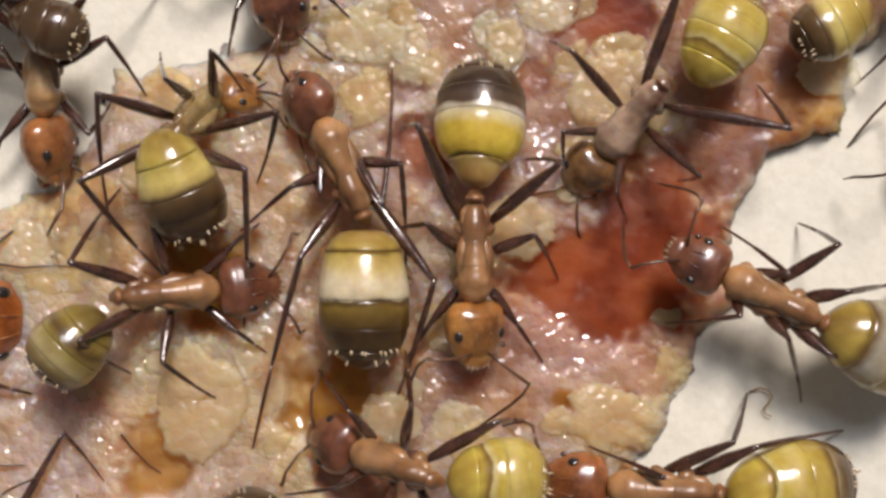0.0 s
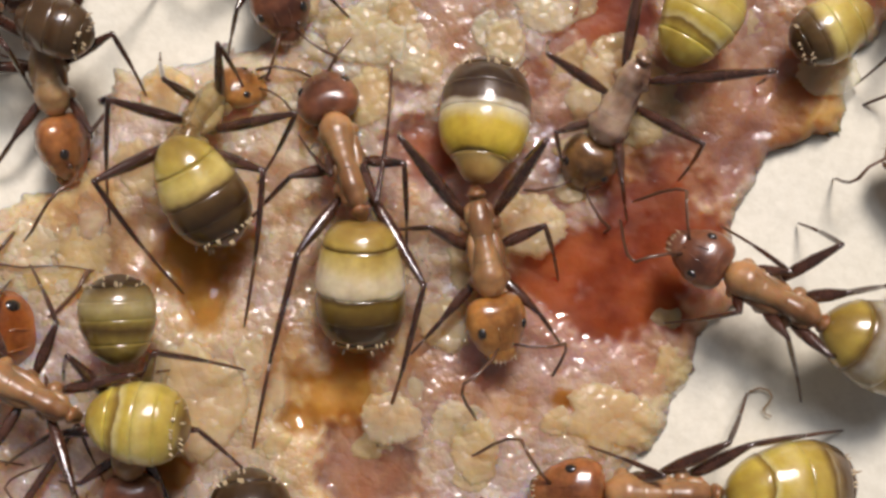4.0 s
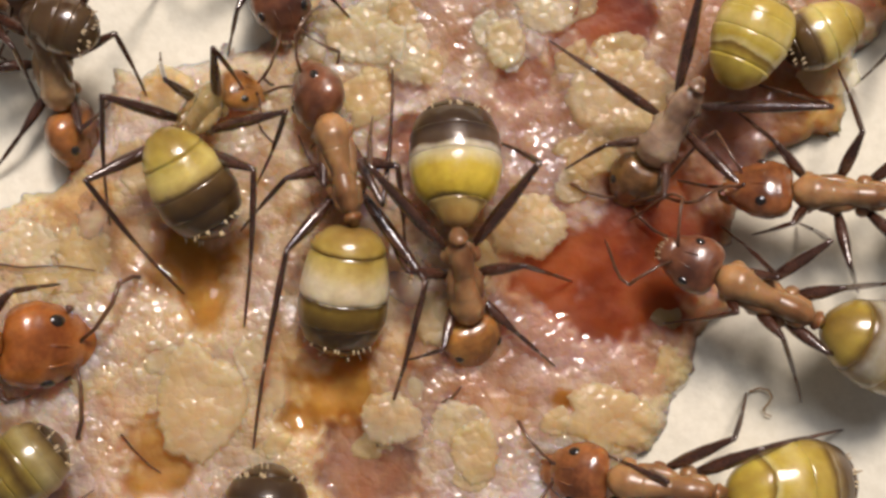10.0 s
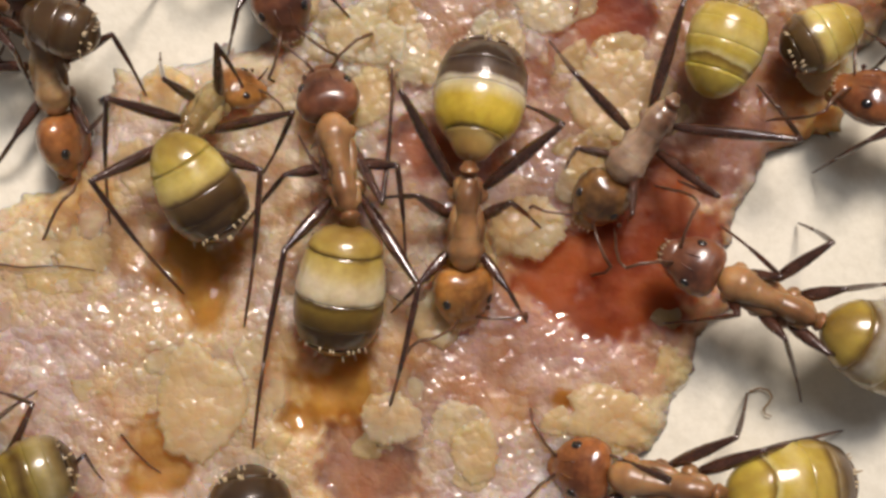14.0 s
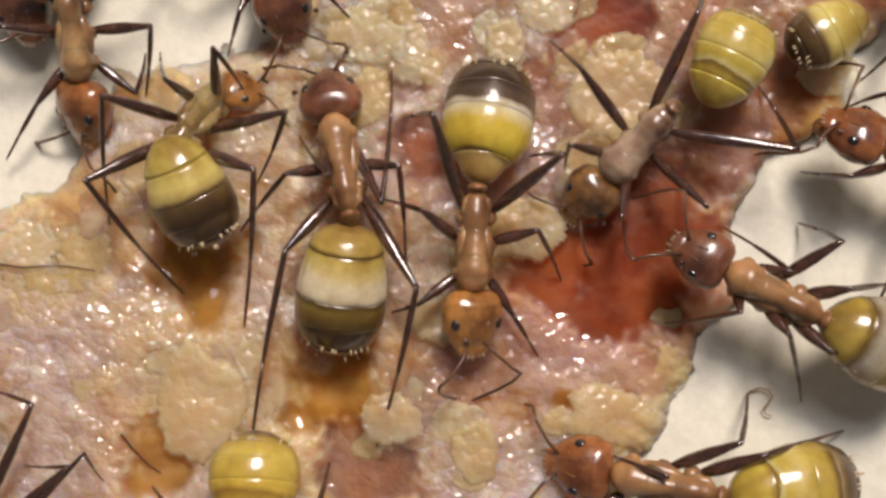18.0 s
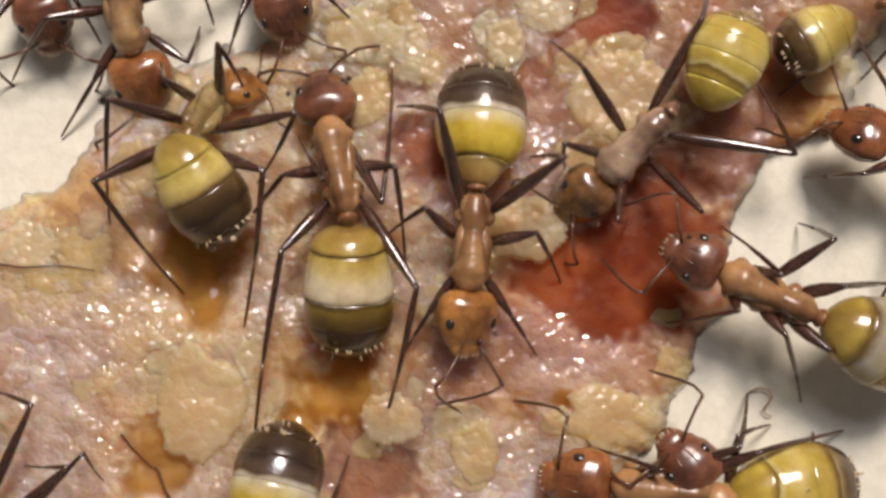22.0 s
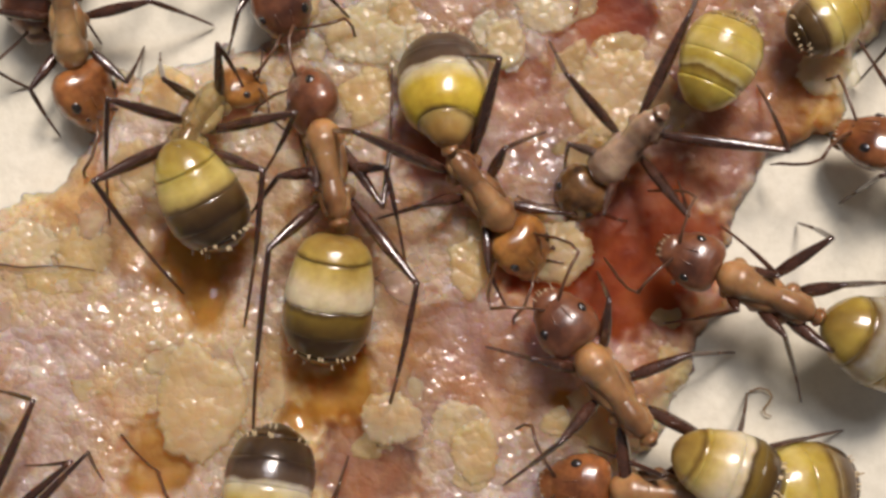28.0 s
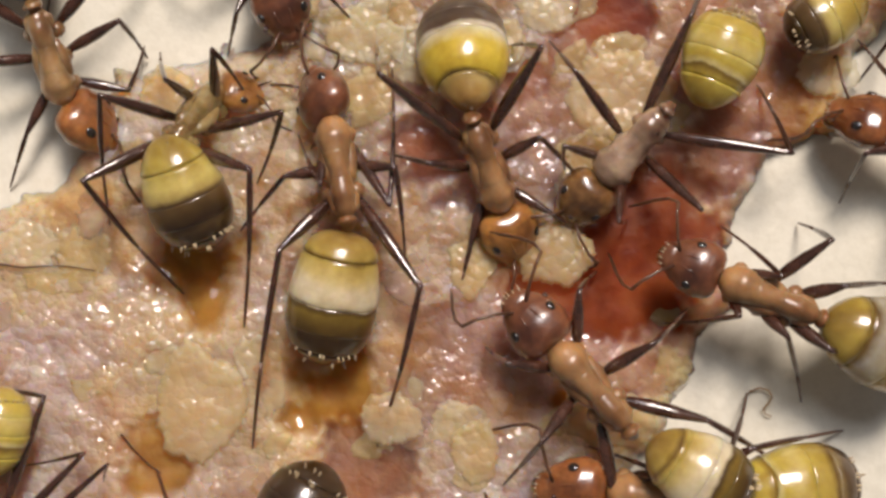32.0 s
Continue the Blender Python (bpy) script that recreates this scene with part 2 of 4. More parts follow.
def loft(bm, rings, slot=0):
    """Skin a row of rings; a ring is a list of points. Ends are closed."""
    made = [[bm.verts.new(p) for p in ring] for ring in rings]
    n = len(made[0])
    for a, b in zip(made, made[1:]):
        for i in range(n):
            bm.faces.new((a[i], a[(i + 1) % n], b[(i + 1) % n], b[i])).material_index = slot
    for ring in (made[0], made[-1]):
        bm.faces.new(ring).material_index = slot


def barrel(bm, sections, sides=18, slot=0, flat=1.0):
    """Round body along x: sections of (x, half width, half height, rise), in units."""
    rings = []
    for x, w, h, up in sections:
        ring = []
        for i in range(sides):
            a = 2 * math.pi * i / sides
            z = math.sin(a) * h
            ring.append(Vector((x, math.cos(a) * w, up + (z if z > 0 else z * flat))) * K)
        rings.append(ring)
    loft(bm, rings, slot)


def limb(bm, pts, radii, sides=8, slot=0):
    """Tapered tube through points (units)."""
    pts = [Vector(p) for p in pts]
    rings = []
    for i, (p, r) in enumerate(zip(pts, radii)):
        way = (pts[min(i + 1, len(pts) - 1)] - pts[max(i - 1, 0)]).normalized()
        side = way.cross(Vector((0, 0, 1)))
        side = side.normalized() if side.length > 1e-4 else Vector((0, 1, 0))
        up = side.cross(way)
        rings.append([(p + (side * math.cos(2 * math.pi * j / sides) + up * math.sin(2 * math.pi * j / sides)) * r) * K for j in range(sides)])
    loft(bm, rings, slot)


def smooth_sections(fn, x0, x1, count):
    return [(x0 + (x1 - x0) * i / (count - 1), *fn(i / (count - 1))) for i in range(count)]


def curve_of(table, u):
    """Smooth value from a short table of (u, value)."""
    for (a, p), (b, q) in zip(table, table[1:]):
        if u <= b:
            s = (u - a) / (b - a)
            return p + (q - p) * s * s * (3 - 2 * s)
    return table[-1][1]


# ---- the ground: paper and food ----
def noise2(x, y, size, seed=0.0):
    return noise.noise(Vector((x / size, y / size, seed)))


BAYS = ((-100, 100, 300), (255, -50, 178), (345, -10, 105), (430, -30, 118), (1650, 190, 160), (1480, 440, 195),
        (1480, 780, 300), (1252, 885, 150), (1720, 560, 320))
RAW = ((1090, 485, 150, 1.0), (985, 490, 80, 1.0), (1200, 440, 90, 0.95), (1130, 400, 110, 0.9), (860, 610, 110, 0.45), (1090, 35, 85, 0.95), (1270, 270, 105, 0.62),
       (755, 270, 70, 0.85), (930, 140, 55, 0.7), (640, 830, 95, 0.6), (960, 560, 110, 0.5), (1180, 350, 90, 0.9),
       (1330, 210, 90, 0.55), (1000, 200, 60, 0.45), (1370, 110, 90, 0.55), (790, 680, 80, 0.4), (1090, 600, 110, 0.35), (780, 590, 60, 0.45), (720, 150, 40, 0.5), (1010, 95, 40, 0.6), (1000, 220, 170, 0.36), (1260, 110, 170, 0.42), (860, 280, 120, 0.32), (800, 30, 90, 0.3), (1080, 560, 150, 0.5), (1010, 640, 120, 0.34), (900, 640, 90, 0.34))
GRISTLE = ((90, 420, 130, 0.6), (560, 760, 120, 0.6), (1120, 720, 90, 0.6), (1050, 720, 80, 0.6),
           (330, 640, 150, 0.5), (1440, 160, 90, 0.6), (450, 250, 200, 0.35))

# Amber jelly; spots 345,475 and 590,690 also paint the shade below two gasters.
JELLY_AND_SHADE = ((345, 475, 85, 1.0), (275, 820, 60, 0.9), (590, 690, 78, 1.0), (490, 640, 50, 0.5), (860, 700, 90, 0.45), (992, 712, 24, 1.0),
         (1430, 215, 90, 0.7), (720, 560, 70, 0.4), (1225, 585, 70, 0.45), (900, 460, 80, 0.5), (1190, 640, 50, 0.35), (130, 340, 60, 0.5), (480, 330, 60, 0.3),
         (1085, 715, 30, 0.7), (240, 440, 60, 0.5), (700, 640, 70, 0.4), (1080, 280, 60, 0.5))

FILM = ((262, 548, 90, 1.0), (300, 610, 62, 1.0), (210, 650, 60, 0.5), (890, 610, 66, 1.0), (950, 280, 50, 1.0), (715, 230, 35, 0.9), (475, 525, 75, 0.9), (90, 600, 60, 0.5),
        (985, 610, 55, 0.9), (150, 790, 70, 0.5), (710, 690, 60, 0.8), (860, 50, 60, 0.9), (550, 800, 70, 0.6), (720, 790, 40, 0.7))


POOLS = ((345, 475, 85, 1.0), (275, 820, 60, 0.9), (590, 690, 78, 1.0), (640, 830, 90, 0.9), (1190, 600, 60, 0.4))


def inland(u, v):
    """Distance from the rim of the food, in units; below zero on the paper."""
    d = min(math.hypot(u - a, v - b) - r for a, b, r in BAYS)
    d = min(d, u + 290, 1790 - u, v + 270, 1150 - v)
    return d + noise2(u, v, 70) * 22 + noise2(u, v, 26, 3) * 13 + noise2(u, v, 10, 5) * 4


def patch(u, v, spots, wobble=0.5, soft=0.4):
    best = 0.0
    for a, b, r, f in spots:
        x = math.hypot(u - a, v - b) / r + noise2(u, v, 60, a * 0.01) * wobble + noise2(u, v, 18, 2) * 0.18
        best = max(best, f * min(1.0, max(0.0, (1.0 + soft * 0.4 - x) / soft)))
    return best


def food_height(u, v):
    d = inland(u, v)
    if d < 0:
        return 0.0
    rise = 58 * (1 - math.exp(-d / 15))
    bump = noise2(u, v, 130, 7) * 13 + noise2(u, v, 42, 8) * 8 + noise2(u, v, 17, 9) * 1.5 + 7 * (0.45 - noise.voronoi(Vector((u / 44, v / 44, 0.5)))[0][0]) + noise2(u, v, 8, 10) * 0.5
    dip = 26 * patch(u, v, RAW, 0.35) + 20 * patch(u, v, POOLS, 0.7)
    return max(2.0, rise + (bump * (1 - 0.65 * patch(u, v, RAW, 0.35)) - dip) * min(1.0, d / 40))


def build_food():
    step, verts, faces, raw, fatty, jelly, film, index = 6, [], [], [], [], [], [], {}
    cols, rows = range(-300, 1800, step), range(-276, 1160, step)
    inside = {(u, v): inland(u, v) for u in cols for v in rows}
    for (u, v), d in inside.items():
        if d > -step * 1.5:
            index[u, v] = len(verts)
            x, y = u, v
            if d < 0:
                for turn in range(3):
                    e = inland(x, y)
                    gx, gy = (inland(x + 1, y) - e), (inland(x, y + 1) - e)
                    pull = max(-8.0, min(8.0, e / max(0.3, gx * gx + gy * gy)))
                    x, y = x - gx * pull, y - gy * pull
                if math.hypot(x - u, y - v) > 11:
                    x, y = u, v
            h = food_height(x, y) if d >= 0 else 0.0
            verts.append(spot(x, y, h)[:])
            r = patch(u, v, RAW, 0.5, 0.55)
            raw.append(r)
            fatty.append(patch(u, v, GRISTLE) * (1 - r))
            # jelly colour together with the painted gaster shade
            jelly.append(patch(u, v, JELLY_AND_SHADE, 0.7))
            film.append(patch(u, v, FILM, 0.8))
    for (u, v) in inside:
        q = ((u, v), (u, v + step), (u + step, v + step), (u + step, v))
        if all(c in index for c in q):
            faces.append([index[c] for c in q])
    me = bpy.data.meshes.new("food_slab")
    me.from_pydata(verts, [], faces)
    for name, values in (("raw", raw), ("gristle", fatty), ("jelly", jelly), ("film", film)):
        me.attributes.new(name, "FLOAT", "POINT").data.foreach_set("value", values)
    me.polygons.foreach_set("use_smooth", [True] * len(faces))
    me.materials.append(MEAT)
    tagged(new("meat_slab", me), "moist pink and red slab of raw meat on cream paper", "meat")


def build_paper():
    n, verts, faces = 80, [], []
    for j in range(n + 1):
        for i in range(n + 1):
            x, y = (i / n - 0.5) * 0.21, (j / n - 0.5) * 0.16
            z = noise2(x, y, 0.012) * 0.00012 - 0.00012
            verts.append((x, y, z))
    for j in range(n):
        for i in range(n):
            a = j * (n + 1) + i
            faces.append((a, a + 1, a + n + 2, a + n + 1))
    me = bpy.data.meshes.new("paper")
    me.from_pydata(verts, [], faces)
    me.polygons.foreach_set("use_smooth", [True] * len(faces))
    me.materials.append(PAPER)
    tagged(new("paper_sheet", me), "cream white sheet of paper under the meat", "paper", kind="structure")
    m, t, b = shader("table_wood", 0.5)
    t.links.new(ramp(t, texture(t, 9, 5), [(0.3, (0.16, 0.09, 0.05)), (0.7, (0.26, 0.16, 0.09))]), b.inputs["Base Color"])
    bm = bmesh.new()
    bmesh.ops.create_cube(bm, size=1, matrix=Matrix.Translation((0, 0, -0.0157)) @ Matrix.Diagonal((1.2, 0.8, 0.03, 1)))
    bmesh.ops.bevel(bm, geom=bm.edges[:], offset=0.003, segments=2)
    table = finish("floor", bm, m)
    for p in table.data.polygons:
        p.use_smooth = False
    tagged(table, "brown wooden table top under the paper", "table", kind="structure")


def calm_height(u, v):
    """The ground's broad relief, without its fine grain."""
    d = inland(u, v)
    return 58 * (1 - math.exp(-max(0.0, d) / 15)) + noise2(u, v, 130, 7) * 13 + noise2(u, v, 42, 8) * 5


def lump_mesh(u, v, rx, ry, turn, thick, seed, lobes, rings, sides, base):
    """A low slab of fat: a flat grainy top and a steep rim, scalloped by the grains along it."""
    bm, grid, rng = bmesh.new(), [], random.Random(int(seed * 10))
    c, s = math.cos(radians(turn)), math.sin(radians(turn))
    floor = calm_height(u, v)
    corners, a = [], rng.uniform(0, 1)
    while a < 2 * math.pi:
        corners.append((a, rng.uniform(1 - lobes * 1.3, 1 + lobes * 0.7)))
        a += rng.uniform(0.25, 0.95)
    corners = [(corners[-1][0] - 2 * math.pi, corners[-1][1])] + corners + [(corners[0][0] + 2 * math.pi, corners[0][1])]

    def reach(a):
        for (p, r), (q, w) in zip(corners, corners[1:]):
            if p <= a <= q:
                f = (a - p) / (q - p)
                return r + (w - r) * f - 0.05 * math.sin(math.pi * f)
        return 1.0

    edges = [reach(2 * math.pi * j / sides) for j in range(sides)]
    for i in range(rings + 1):
        rho = 1 - (1 - i / rings) ** 2
        ring = []
        for j in range(sides):
            a = 2 * math.pi * j / sides
            ca, sa = math.cos(a), math.sin(a)
            soft = sum(edges[(j + k) % sides] for k in range(-6, 7)) / 13
            edge = (soft + (edges[j] - soft) * rho ** 2) * (1 + lobes * 0.8 * noise.noise(Vector((ca * 1.1, sa * 1.1, seed + 2))))
            edge += (0.09 * noise.noise(Vector((ca * 5, sa * 5, seed + 4))) + 0.07 * noise.noise(Vector((ca * 17, sa * 17, seed + 6)))) * rho ** 3
            x, y = ca * rx * edge * rho, sa * ry * edge * rho
            x, y = x * c - y * s, x * s + y * c
            dome = thick * (1 - rho ** 14) ** 0.6 if i < rings else -thick * 1.2
            lump = (noise2(x, y, 60, seed) * 4 + (0.4 - noise.voronoi(Vector((x / 36, y / 36, seed)))[0][0]) * 2.5 + noise2(x, y, 12, seed + 5) * 0.7) * (1 - rho ** 6)
            ring.append(bm.verts.new(spot(u + x, v + y, max(1.0, base + 0.45 * (calm_height(u + x, v + y) - floor) + dome + lump))))
        grid.append(ring)
    for p, q in zip(grid, grid[1:]):
        for j in range(sides):
            bm.faces.new((p[j], q[j], q[(j + 1) % sides], p[(j + 1) % sides]))
    bmesh.ops.remove_doubles(bm, verts=bm.verts, dist=1e-7)
    return bm


def fat_lump(u, v, rx, ry, turn, thick, seed, lobes=0.2, skin=None, detail=(12, 150)):
    """A lobed slab of fat that sits in the meat."""
    base = food_height(u, v) - 2
    return finish("fat_lump", lump_mesh(u, v, rx, ry, turn, thick * 0.42, seed, lobes, *detail, base), skin or FAT)


build_paper()
build_food()
LUMPS = (
    (352, 718, 86, 112, 0, 34), (640, 60, 72, 60, 10, 26), (895, 78, 40, 46, 0, 22), (965, 25, 60, 36, 0, 20),
    (1095, 165, 100, 88, 20, 30), (1105, 95, 64, 42, 0, 26), (935, 400, 72, 66, -30, 32), (690, 742, 58, 52, 20, 24),
    (815, 755, 66, 46, 0, 24), (842, 800, 46, 64, 10, 24))
SMALL_LUMPS = ((150, 690, 30, 24, 20, 12), (650, 170, 52, 62, 0, 18), (550, 85, 36, 30, 0, 16), (985, 750, 30, 30, 0, 12), (725, 690, 30, 30, 0, 14),
               (60, 400, 40, 24, 0, 12), (560, 22, 40, 34, 0, 16), (1040, 270, 62, 50, 0, 22), (150, 450, 58, 60, 0, 14), (1010, 330, 36, 34, 0, 18), (500, 790, 36, 30, 0, 10),
               (445, 635, 30, 46, 0, 12), (1030, 15, 34, 26, 0, 14), (830, 845, 34, 26, 0, 14), (660, 790, 42, 26, 0, 14), (1330, 40, 40, 30, 0, 12), (1130, 230, 60, 40, 0, 20), (1010, 120, 40, 50, 0, 20), (300, 640, 44, 30, 0, 14), (560, 160, 34, 40, 0, 14),
               (700, 30, 40, 34, 0, 18), (470, 700, 34, 50, 0, 10), (90, 500, 60, 26, 0, 12), (240, 300, 46, 60, 0, 14), (760, 120, 30, 40, 0, 12), (1180, 560, 44, 34, 0, 12))
MORE_LUMPS = (
    (1070, 745, 84, 58, 20, 18), (1195, 655, 40, 48, 0, 14), (790, 560, 52, 58, 0, 34), (285, 165, 62, 56, 0, 22),
    (1470, 130, 58, 46, 0, 16), (40, 440, 82, 50, 0, 16), (840, 470, 50, 55, 0, 16), (1180, 205, 46, 44, 0, 16), (720, 100, 42, 60, 0, 14))
LOOSE = {}
CRYSTALS = ((590, 40, 46, 40, 0, 26), (655, 28, 52, 40, 20, 28), (690, 72, 34, 44, 0, 26), (625, 85, 46, 36, 0, 24),
            (868, 60, 36, 44, 0, 20), (905, 105, 32, 30, 0, 18), (950, 14, 44, 26, 0, 20))
for n, (u, v, rx, ry, turn, thick) in enumerate(CRYSTALS):
    tagged(fat_lump(u, v, rx, ry, turn, thick, 90.3 + n * 2.9, 0.26, CRYSTAL, (11, 90)), "whitish translucent lump of fat with a wet gloss", "fat", "lumps of fat in the meat")
for n, (u, v, rx, ry, turn, thick) in enumerate(LUMPS + MORE_LUMPS + SMALL_LUMPS):
    LOOSE[u, v] = tagged(fat_lump(u, v, rx, ry, turn, thick, 11.3 + n * 3.7, 0.13 if n < len(LUMPS) else 0.24), "pale yellow glistening lump of fat in the meat", "fat", "lumps of fat in the meat")


def jelly_lumps(count):
    """Moist lumps that lie close together over the slab, fewer in the smooth and the red places."""
    rng = random.Random(5)
    made = 0
    while made < count:
        u, v, size = rng.uniform(-60, 1560), rng.uniform(-50, 930), rng.uniform(30, 85)
        if inland(u, v) < 0.55 * size or patch(u, v, RAW) > 0.3:
            continue
        if patch(u, v, POOLS) > 0.1 or any(math.hypot(u - a, v - b) < 0.8 * max(p, q) for a, b, p, q, turn, thick in LUMPS):
            continue
        if (20 < u < 560 and 470 < v < 860) or (680 < u < 1000 and 560 < v < 760):
            continue
        made += 1
        ob = fat_lump(u, v, size, size * rng.uniform(0.65, 0.95), rng.uniform(0, 180), rng.uniform(6, 13), 200 + made * 2.3, 0.26, JELLY_SKIN, (9, 90))
        tagged(ob, "moist pinkish tan lump of jelly in the meat", "meat lump", "jelly lumps of the slab")


jelly_lumps(24)


def strand(name, label, pts, radius, material):
    """A thin loose fibre lying over the ground, through (u, v, lift) points."""
    bm = bmesh.new()
    fine = []
    for i in range(len(pts) - 1):
        for s in range(4):
            a, b = Vector(pts[i]), Vector(pts[i + 1])
            fine.append(a.lerp(b, s / 4))
    fine.append(Vector(pts[-1]))
    limb(bm, [spot(u, v, food_height(u, v) + lift) / K for u, v, lift in fine], [radius * (1 - 0.5 * i / len(fine)) for i in range(len(fine))], 6)
    return tagged(finish(name, bm, material), label, "fibre")


strand("hair_strand", "thin brown hair lying on the moist meat", ((-40, 462, 6), (40, 474, 8), (95, 470, 8), (130, 473, 7), (168, 479, 4)), 2.2, SHIN)
strand("curled_fibre", "short curled tan fibre lying on the paper", ((1326, 694, 2), (1344, 687, 5), (1360, 691, 7), (1367, 703, 8), (1360, 715, 8), (1351, 722, 7), (1354, 733, 4), (1365, 737, 2)), 2.3, FIBRE)
strand("hair_strand", "thin brown hair lying on the moist meat", ((215, 770, 6), (235, 795, 8), (262, 822, 8), (285, 838, 5)), 2.4, SHIN)


# ---- ants ----
# An ant faces +x; its waist is at the origin. Units as on the sheet.
THORAX, HEAD = 182, 62
HIPS = ((150, 20), (150, -20), (98, 22), (98, -22), (48, 20), (48, -20))
REST = (((225, 80), (300, 125)), ((225, -80), (300, -125)), ((85, 125), (105, 215)), ((85, -125), (105, -215)),
        ((-55, 115), (-190, 165)), ((-55, -115), (-190, -165)))
SHADES = {"rust": (RUST, TAN), "amber": (AMBER, PALE), "tan": (RUST, TAN), "pale": (AMBER, TAN), "grey": (BRONZE, GREY), "clear": (AMBER, CLEAR), "copper": (COPPER, TAN), "orange": (ORANGE, AMBER), "honey": (HONEY, PALE)}
ANTS = []


def gaster_profile(u, wide, tall, blunt):
    """Half width and half height along the gaster: blunt ones are broad from the waist on, others egg-shaped or with a narrow first plate."""
    front = {"egg": (0.36, 0.62, 0.80, 0.83, 0.95), "blunt": (0.64, 0.80, 0.90, 0.92, 0.98), "neck": (0.36, 0.50, 0.84, 0.90, 0.99)}[blunt]
    table = [(0, front[0] * 0.6), (0.03, front[0]), (0.12, front[1])] + ([(0.17, 0.58), (0.195, 0.76)] if blunt == "neck" else []) + [(0.24, front[2]), (0.28, front[3]), (0.42, front[4]), (0.58, 1.0), (0.74, 0.95), (0.86, 0.78), (0.94, 0.55), (0.985, 0.28), (1.0, 0.10)]
    for (a, p), (b, q) in zip(table, table[1:]):
        if u <= b:
            r = p + (q - p) * (u - a) / (b - a)
            break
    return wide * r, tall * r


def build_gaster(ant, size, skin, wide=80, tall=70, long=250, blunt="egg"):
    def piece(name, a, b, swell, parent):
        bm = bmesh.new()
        secs = []
        for i in range(11):
            u = a + (b - a) * i / 10
            w, h = (sum(p) / 5 for p in zip(*(gaster_profile(min(1, max(0, u + k * 0.02)), wide, tall, blunt) for k in range(-2, 3))))
            lip = 1 + swell * (i / 10)
            if i == 10 and b < 1:
                lip *= 0.93
            if i in (0, 10) and (a == 0 or b == 1):
                lip *= 0.55
            secs.append(((12 + long * u) * size, w * lip * size, h * lip * size, 6 * size * math.sin(math.pi * u)))
        barrel(bm, secs, 28)
        return part(name, bm, skin, parent)

    gaster = piece("gaster", 0.0, {"blunt": 0.17, "neck": 0.19, "egg": 0.26}[blunt], 0.035, ant)
    gaster["label"] = "banded glossy gaster"
    for a, b in (({"blunt": 0.15, "neck": 0.175, "egg": 0.24}[blunt], 0.52), (0.50, 0.72), (0.70, 0.87), (0.86, 1.0)):
        piece("tergite", a, b, 0.035, gaster)
    bm = bmesh.new()
    rng = random.Random(len(ANTS))
    for i in range(16):
        u = rng.choice((0.85, 0.86, 0.87, 0.94))
        a = rng.uniform(0.08, 0.92) * math.pi
        w, h = gaster_profile(u, wide, tall, blunt)
        base = Vector((12 + long * u, math.cos(a) * w, math.sin(a) * h)) * size
        out = Vector((0.8, math.cos(a) * 0.6, math.sin(a) * 0.6)) * size
        limb(bm, (base * 0.99, base + out * 5, base + out * rng.uniform(7, 12)), (2.4 * size, 2.0 * size, 0.6), 5)
    part("hair", bm, HAIR, gaster, "short pale bristles")
    return gaster


